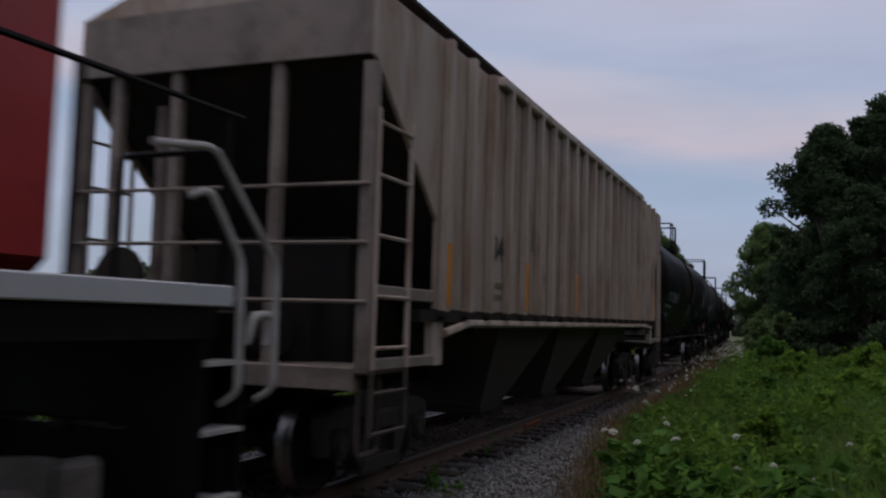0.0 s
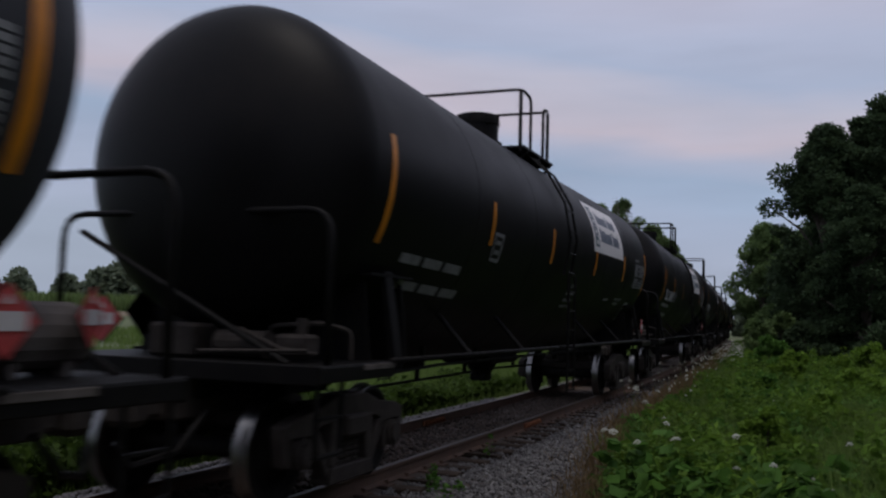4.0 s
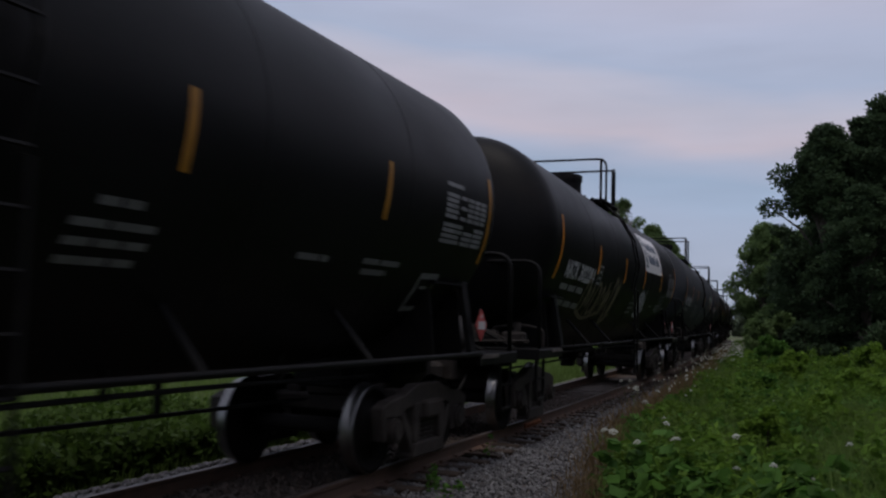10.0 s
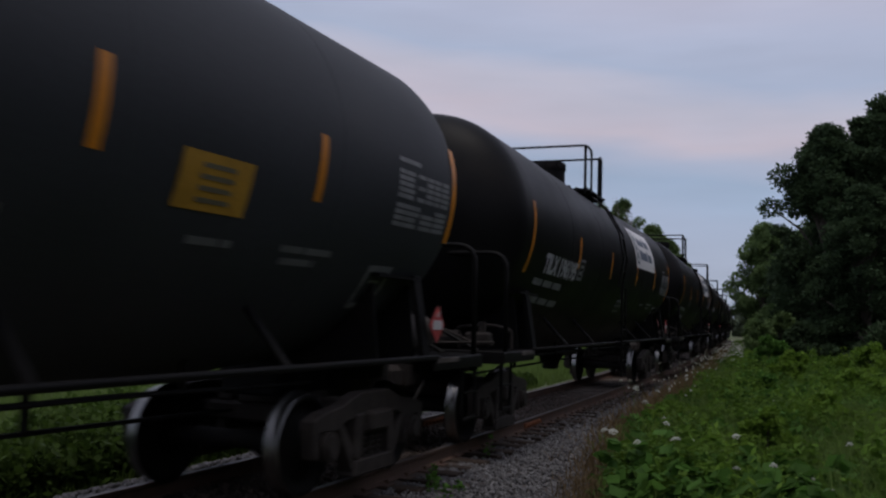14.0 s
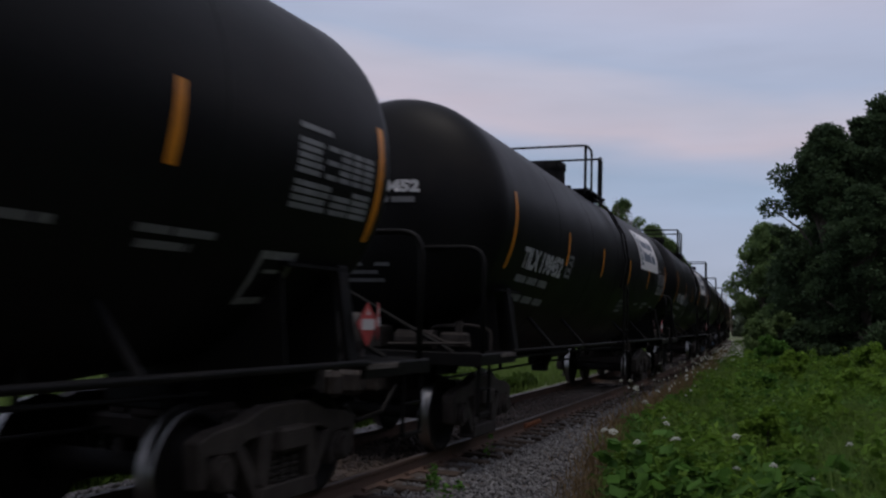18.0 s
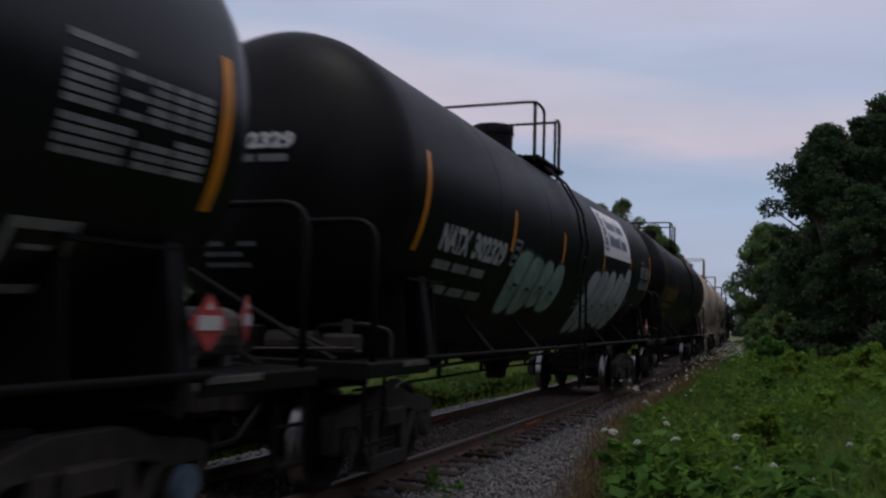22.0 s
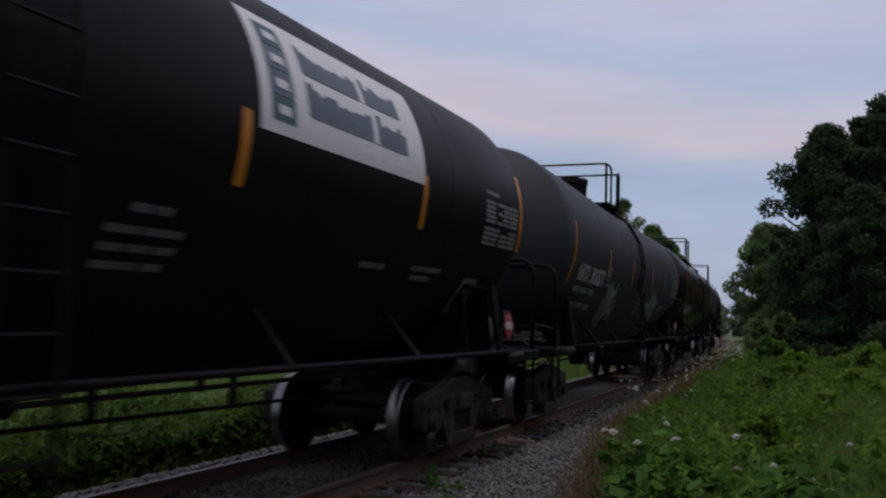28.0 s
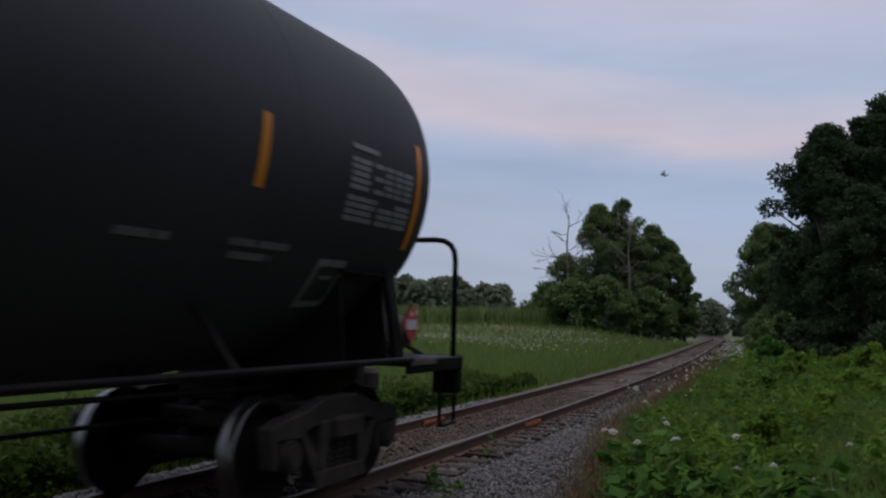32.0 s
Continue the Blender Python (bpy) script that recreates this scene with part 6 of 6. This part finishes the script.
def tree(name, s, d, height, spread, leaves, size, mat, seed, low=0.12, trunk=0.22, clumps=60, shape=0.5, bark="bark", label=""):
    """A tapered trunk with limbs and a ragged crown of leaf clumps."""
    if height > 7 and s < 130 and leaves > 5000:
        leaves, size = int(leaves * 2.1), size * 0.64
    rng = np.random.default_rng(seed)
    base = along(s, d, float(ground_z(np.array(float(s)), np.array(float(d)))) - 0.05)
    th = empty(name)
    th.matrix_basis = Matrix.Translation(base)
    bm = bmesh.new()
    top = Vector((float(rng.normal(0, 0.03)) * height, float(rng.normal(0, 0.03)) * height, height * 0.86))
    pts = [top * t + Vector((math.sin(t * 5 + seed) * 0.12, math.cos(t * 4 + seed) * 0.12, 0)) * height * 0.08 for t in np.linspace(0, 1, 7).tolist()]
    tube(bm, pts, [trunk * (1.25 - 1.1 * t) for t in np.linspace(0, 1, 7)], 8)
    part("trunk", bm, bark, th)
    cs, rs = [], []
    for i in range(clumps):
        t = low + (1 - low) * rng.uniform(0, 1) ** 0.8
        g = (t - low) / (1 - low)
        prof = max(0.12, (1 - max(0.0, (g - shape) / (1 - shape)) ** 2.0)) * (0.82 + 0.18 * min(1.0, g / 0.2))
        a = rng.uniform(0, 2 * math.pi)
        q = spread * prof * rng.uniform(0.35, 1.08)
        c = Vector((q * math.cos(a), q * math.sin(a), height * t))
        cs.append(c)
        rs.append(spread * rng.uniform(0.16, 0.33))
    bm = bmesh.new()
    for i in range(0, clumps, 3):
        c = cs[i]
        z0 = max(height * low * 0.8, c.z - 0.28 * height)
        st = Vector((0, 0, z0)) + top * 0.02
        mid = (st + c) / 2 + Vector((0, 0, 0.04 * height))
        tube(bm, [st, mid, c], [trunk * 0.4, trunk * 0.24, trunk * 0.08], 5)
    part("branchwork", bm, bark, th)
    w = np.array(rs) ** 2
    k = rng.choice(clumps, leaves, p=w / w.sum())
    dirs = rng.normal(size=(leaves, 3))
    dirs /= np.linalg.norm(dirs, axis=1, keepdims=True)
    rad = np.array(rs)[k] * rng.uniform(0.15, 1.0, leaves) ** 0.45 * rng.choice([1, 1, 1, 1.18], leaves)
    c = np.array([list(q) for q in cs])[k] + dirs * rad[:, None] * np.array([1, 1, 0.8])
    c[:, 2] = np.maximum(c[:, 2], 0.1)
    v, f = leaf_soup(c, size * rng.uniform(0.55, 1.4, leaves), dirs, 1.5, 0.2, rng)
    soup("crown", v, f, mat, th)
    tagged(th, label or "tall leafy green tree beside the railway", "tree", "trees by the track")
    return th


def dead_tree(s, d, height, seed):
    rng = random.Random(seed)
    base = along(s, d, float(ground_z(np.array(float(s)), np.array(float(d)))) - 0.05)
    th = empty("dead_tree")
    th.matrix_basis = Matrix.Translation(base)
    bm = bmesh.new()
    tube(bm, [(0, 0, 0), (0.1, 0, height * 0.4), (-0.15, 0.1, height * 0.75), (0.1, 0.1, height)], [0.2, 0.16, 0.1, 0.03], 6)
    part("trunk", bm, "dead_bark", th)

    def grow(bm, p, v, r, depth):
        q = p + v
        tube(bm, [p, (p + q) / 2 + Vector((rng.uniform(-1, 1), rng.uniform(-1, 1), rng.uniform(-1, 1))) * v.length * 0.08, q], [r, r * 0.8, r * 0.55], 4)
        if depth:
            for _ in range(rng.choice((2, 3))):
                w = (v.normalized() + Vector((rng.uniform(-1, 1), rng.uniform(-1, 1), rng.uniform(-0.3, 0.8))) * 0.8).normalized() * v.length * rng.uniform(0.5, 0.8)
                grow(bm, p + v * rng.uniform(0.5, 1.0), w, r * 0.55, depth - 1)

    for i in range(13):
        bm = bmesh.new()
        a = rng.uniform(0, 6.28)
        z = height * rng.uniform(0.4, 0.95)
        grow(bm, Vector((0, 0, z)), Vector((math.cos(a) * 1.3, math.sin(a) * 1.3, rng.uniform(-0.1, 1.1))) * height / 8.5, 0.06, 3)
        part("limb", bm, "dead_bark", th)
    tagged(th, "bare grey dead tree with broken limbs", "tree", "trees by the track")


def trees():
    # close row on the camera's side
    for i, (s, d, h, w, n, size, m, sh) in enumerate((
            (62, 8.2, 15.0, 3.4, 27000, 0.26, "leaf_tree", 0.6), (64, 12.2, 17.0, 4.2, 28000, 0.27, "leaf_tree", 0.6), (56, 9.6, 10.2, 2.6, 16000, 0.24, "leaf_tree", 0.5),
            (63, 10.3, 15.8, 2.6, 16000, 0.26, "leaf_tree", 0.6), (60, 17.5, 17.0, 4.6, 16000, 0.34, "leaf_tree", 0.6), (72, 9.4, 12.0, 3.8, 9000, 0.36, "leaf_tree", 0.6), (76, 16, 16, 4.8, 9000, 0.42, "leaf_tree", 0.6),
            (105, 5.1, 13.4, 3.4, 13000, 0.34, "leaf_tree_light", 0.6), (98, 9.5, 12.6, 3.4, 9000, 0.36, "leaf_tree_light", 0.6), (88, 7.2, 9.0, 2.8, 9000, 0.34, "leaf_tree", 0.55),
            (118, 7.6, 14.2, 4.2, 8000, 0.45, "leaf_tree", 0.6), (88, 14, 14, 4.5, 8000, 0.42, "leaf_tree", 0.6), (48, 22, 15, 5, 8000, 0.4, "leaf_tree", 0.6))):
        tree("tree", s, d, h, w, n, size, m, 100 + i, low=0.03, trunk=0.2 + 0.01 * h, clumps=150, shape=sh)
    for i, (s, d, h, w) in enumerate(((52, 6.2, 2.4, 1.4), (58, 5.2, 3.0, 1.6), (64, 5.0, 3.6, 1.8), (74, 4.8, 3.0, 1.7), (56, 8.4, 3.0, 2.2), (50, 11, 3.2, 2.4), (84, 5.0, 3.4, 1.9),
                                      (48, 15, 3.6, 2.6), (94, 4.6, 3.2, 1.8))):
        tree("shrub", s, d, h, w, 4200, 0.18, "leaf_tree" if d > 5.5 else "leaf_tree_light", 300 + i, low=0.02, trunk=0.07, clumps=40, shape=0.5, label="leafy green shrub at the foot of the trees")
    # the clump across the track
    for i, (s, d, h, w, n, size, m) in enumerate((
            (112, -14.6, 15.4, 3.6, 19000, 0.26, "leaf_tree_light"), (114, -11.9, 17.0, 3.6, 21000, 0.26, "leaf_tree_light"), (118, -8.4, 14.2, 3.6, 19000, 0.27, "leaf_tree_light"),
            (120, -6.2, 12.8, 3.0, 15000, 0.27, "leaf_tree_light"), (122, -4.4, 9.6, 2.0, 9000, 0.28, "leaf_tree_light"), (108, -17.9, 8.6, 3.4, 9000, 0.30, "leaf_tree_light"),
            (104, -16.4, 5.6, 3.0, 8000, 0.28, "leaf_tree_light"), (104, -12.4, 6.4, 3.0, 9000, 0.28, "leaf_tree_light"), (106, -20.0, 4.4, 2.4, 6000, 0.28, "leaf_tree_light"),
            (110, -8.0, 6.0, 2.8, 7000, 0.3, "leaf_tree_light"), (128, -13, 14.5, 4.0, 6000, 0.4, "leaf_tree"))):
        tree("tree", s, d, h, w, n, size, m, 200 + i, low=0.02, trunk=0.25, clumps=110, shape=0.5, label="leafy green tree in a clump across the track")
    dead_tree(106, -17.3, 13.6, 4)
    dead_tree(108, -10.2, 13.6, 9)
    # a wood behind and beside the camera, out of its view, closes the place on this side
    for i in range(20):
        s = -34 + 3.9 * i
        d = 18.0 + 3.0 * ((i * 7) % 3)
        tree("tree", s, d, 9.0 + (i * 5) % 4, 4.0, 3200, 0.62, "leaf_tree", 700 + i, low=0.03, trunk=0.3, clumps=60, shape=0.55, label="tall dark leafy tree at the wood's edge")
    # distant line of trees, closing the view
    rng = np.random.default_rng(77)
    out = []
    for s0, s1, d0, d1, cnt, h0, h1 in ((172, 194, -92, -29, 70, 3.5, 9.6), (205, 250, -120, -40, 110, 8.0, 10.5), (200, 330, -330, -110, 110, 6, 9), (230, 330, -8, 40, 60, 3.5, 6.0), (130, 260, 50, 150, 80, 12, 18), (60, 240, -420, -300, 90, 8, 12), (188, 215, 5, 20, 16, 4.5, 8.0)):
        for _ in range(cnt):
            s, d, h = rng.uniform(s0, s1), rng.uniform(d0, d1), rng.uniform(h0, h1)
            x, y = along_np(np.array(s), np.array(d))
            z = float(ground_z(np.array(s), np.array(d)))
            k = 700
            t = rng.uniform(0.03, 1, k)
            rad = h * 0.36 * np.sqrt(np.clip(1 - ((t - 0.45) / 0.57) ** 2, 0, 1)) * rng.uniform(0.3, 1.05, k)
            a = rng.uniform(0, 6.283, k)
            c = np.stack([x + rad * np.cos(a), y + rad * np.sin(a), z + h * t], 1)
            out.append(leaf_soup(c, rng.uniform(0.55, 1.25, k), None, 1.3, 0.2, rng))
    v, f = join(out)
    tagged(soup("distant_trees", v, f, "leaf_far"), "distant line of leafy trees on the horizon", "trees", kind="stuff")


def crop_field():
    """A crop in rows on the rise across the track."""
    rng = np.random.default_rng(31)
    out = []
    for s0 in np.arange(98, 170, 1.2):
        n = 260
        d = -18.5 - 110 * rng.uniform(0, 1, n) ** 1.3
        s = s0 + rng.normal(0, 0.15, n)
        x, y = along_np(s, d)
        z = ground_z(s, d)
        h = rng.uniform(1.9, 2.6, n)
        out.append(blades(x, y, z, h, np.full(n, 0.3), rng, 0.5))
    v, f = join(out)
    tagged(soup("crop_field", v, f, "corn"), "green crop field in rows on a low rise", "crop", kind="stuff")


# ---------------------------------------------------------------- ballast and sleepers
def stones():
    rng = np.random.default_rng(17)
    ico = bmesh.new()
    bmesh.ops.create_icosphere(ico, subdivisions=1, radius=1.0)
    base = np.array([list(v.co) for v in ico.verts])
    fac = np.array([[v.index for v in f.verts] for f in ico.faces])
    ico.free()
    groups = {"stone": [], "dirt_stone": []}
    for s0, s1, d0, d1, n, r0, r1 in ((6.5, 14, 0.95, 3.3, 11500, 0.012, 0.031), (14, 30, 0.95, 2.8, 8000, 0.018, 0.038), (6, 22, -0.68, 0.68, 4200, 0.018, 0.04), (3, 20, -2.9, -0.86, 5000, 0.02, 0.045)):
        s, d = rng.uniform(s0, s1, n), rng.uniform(d0, d1, n)
        x, y = along_np(s, d)
        z = ground_z(s, d) + rng.uniform(-0.012, 0.02, n) + 0.03 * np.exp(-((np.abs(d) - 1.9) / 0.5) ** 2)
        r = rng.uniform(r0, r1, n)
        rot = rng.normal(size=(n, 3, 3))
        q, _ = np.linalg.qr(rot)
        sc = rng.uniform(0.65, 1.25, (n, 1, 3))
        v = (base[None] * sc * (1 + rng.uniform(-0.18, 0.18, (n, len(base), 1)))) @ q * r[:, None, None] + np.stack([x, y, z], 1)[:, None, :]
        f = fac[None] + (np.arange(n) * len(base))[:, None, None]
        groups["dirt_stone" if d0 == -0.68 else "stone"].append((v.reshape(-1, 3), f.reshape(-1, 3)))
    for m, text in (("stone", "grey crushed-stone ballast beside the rails"), ("dirt_stone", "brown dusty stones between the rails")):
        v, f = join(groups[m])
        tagged(soup("ballast_stones", v, f, m), text, "gravel", kind="stuff")


def sleepers():
    rng = random.Random(9)
    meshes = []
    for k in range(4):
        bm = bmesh.new()
        box(bm, 0, 0, -0.09, 2.55, 0.22, 0.17, 0.012)
        for v in bm.verts:
            v.co += Vector((rng.uniform(-0.02, 0.02), rng.uniform(-0.008, 0.008), rng.uniform(-0.006, 0.006)))
        me = bpy.data.meshes.new("sleeper")
        bm.to_mesh(me)
        bm.free()
        me.materials.append(M["tie"])
        meshes.append(me)
    track = empty("track_bed")
    tagged(track, "wooden sleepers with steel plates and spikes under the rails", "sleepers", kind="structure")
    bm = bmesh.new()
    for s in (1, -1):
        box(bm, s * 0.755, 0, -0.172, 0.34, 0.19, 0.016)
        for q in (-0.095, 0.095):
            cylinder(bm, (s * 0.755 + q, 0.05 * (1 if q > 0 else -1), -0.175), (s * 0.755 + q, 0.05 * (1 if q > 0 else -1), -0.13), 0.014, 6)
            box(bm, s * 0.755 + q * 0.92, 0.05 * (1 if q > 0 else -1), -0.135, 0.045, 0.03, 0.02)
    pm = bpy.data.meshes.new("tie_plates")
    bm.to_mesh(pm)
    bm.free()
    pm.materials.append(M["rail_side"])
    s = -4.0
    i = 0
    while s < 95:
        ob = new("sleeper", meshes[i % 4])
        ob.parent = track
        p = along(s, rng.uniform(-0.04, 0.04), -0.155 + rng.uniform(-0.015, 0.004))
        ob.matrix_basis = Matrix.Translation(p) @ pose(0, 0, 0, 0, 0, heading(s) + rng.uniform(-1.5, 1.5))
        if s < 40:
            pl = new("tie_plate", pm)
            pl.parent = track
            pl.matrix_basis = Matrix.Translation(along(s, 0, 0)) @ pose(0, 0, 0, 0, 0, heading(s))
        s += 0.53 + rng.uniform(-0.03, 0.03)
        i += 1
    # a joint with rust-orange bars in the rail
    for s0, side in ((14.6, 1), (13.9, -1)):
        bm = bmesh.new()
        for q in (1, -1):
            box(bm, side * 0.755 + q * 0.03, 0, -0.095, 0.03, 0.92, 0.085, 0.008)
            for k in range(6):
                y = -0.38 + 0.15 * k
                cylinder(bm, (side * 0.755 + q * 0.04, y, -0.095), (side * 0.755 + q * 0.085, y, -0.095), 0.02, 6)
        jb = part("joint_bar", bm, "rust", track, "rust-orange rail joint bar with bolts")
        jb.matrix_basis = Matrix.Translation(along(s0, 0, 0)) @ pose(0, 0, 0, 0, 0, heading(s0))


sleepers()
stones()
weeds()
bushes()
grass()
flowers()
crop_field()
trees()


# ---------------------------------------------------------------- a bird
def build_bird():
    bird = empty("bird")
    bm = bmesh.new()
    tube(bm, [(0, -0.10, 0), (0, -0.08, 0.002), (0, -0.03, 0), (0, 0.03, 0), (0, 0.08, 0.004), (0, 0.115, 0.01), (0, 0.135, 0.008)], [0.004, 0.013, 0.024, 0.026, 0.018, 0.016, 0.003], 10)
    part("body", bm, "bird", bird, smooth=True)
    for side in (1, -1):
        bm = bmesh.new()
        rows = [(0.0, 0.055, -0.035, 0.0), (0.07, 0.06, -0.03, 0.035), (0.13, 0.035, -0.03, 0.05), (0.19, -0.03, -0.055, 0.055)]
        top = [(bm.verts.new((side * x, a, z + 0.004)), bm.verts.new((side * x, b, z + 0.003))) for x, a, b, z in rows]
        low = [(bm.verts.new((side * x, a, z - 0.002)), bm.verts.new((side * x, b, z))) for x, a, b, z in rows]
        for k in range(3):
            for u, v in ((top, top), (low, low)):
                bm.faces.new((u[k][0], u[k][1], v[k + 1][1], v[k + 1][0]))
            for q in (0, 1):
                bm.faces.new((top[k][q], low[k][q], low[k + 1][q], top[k + 1][q]))
        bmesh.ops.recalc_face_normals(bm, faces=bm.faces[:])
        part("wing", bm, "bird", bird)
    bm = bmesh.new()
    plate(bm, [(-0.008, -0.08), (0.008, -0.08), (0.03, -0.17), (0.0, -0.145), (-0.03, -0.17)], -0.002, 0.002, "z")
    part("tail", bm, "bird", bird)
    return tagged(bird, "small dark bird in flight with spread wings", "bird")


BIRD = build_bird()


# ---------------------------------------------------------------- what moves
def motions():
    # the bird crosses the sky at the end, from the wood towards the field
    for_bird = [(float(t), pose(0.21 - 15.9 * (t - 32), 31.2 - 1.13 * (t - 32), 6.81 - 3.06 * (t - 32), 0, 25, 94)) for t in (0, 31, 32)]
    walk(BIRD, for_bird)
    spin = SPEED / 0.457
    for car, at in TRAIN:
        rows = []
        for i in range(33):
            s = at - SPEED * i
            p = along(s)
            rows.append((float(i), pose(p.x, p.y, 0, 0, 0, heading(s))))
        walk(car, rows)
        # the wheels turn while the car is near
        t0, t1 = max(0.0, (at - 46) / SPEED), min(32.0, (at + 9) / SPEED)
        f0, f1 = math.ceil(t0 * 30), math.floor(t1 * 30)
        for ws in [o for o in car.children_recursive if o.name.split(".")[0] == "wheelset"]:
            y, z = ws.location.y, ws.location.z
            turn = math.degrees(spin) / 30
            rows = []
            if f0 > 0:
                rows.append((0.0, pose(0, y, z)))
            for f in range(f0, f1 + 1):
                rows.append((f / 30, pose(0, y, z, turn * (f - f0))))
            if f1 < 960:
                rows.append((32.0, rows[-1][1] if rows else pose(0, y, z)))
            if len(rows) > 1:
                walk(ws, rows)


motions()
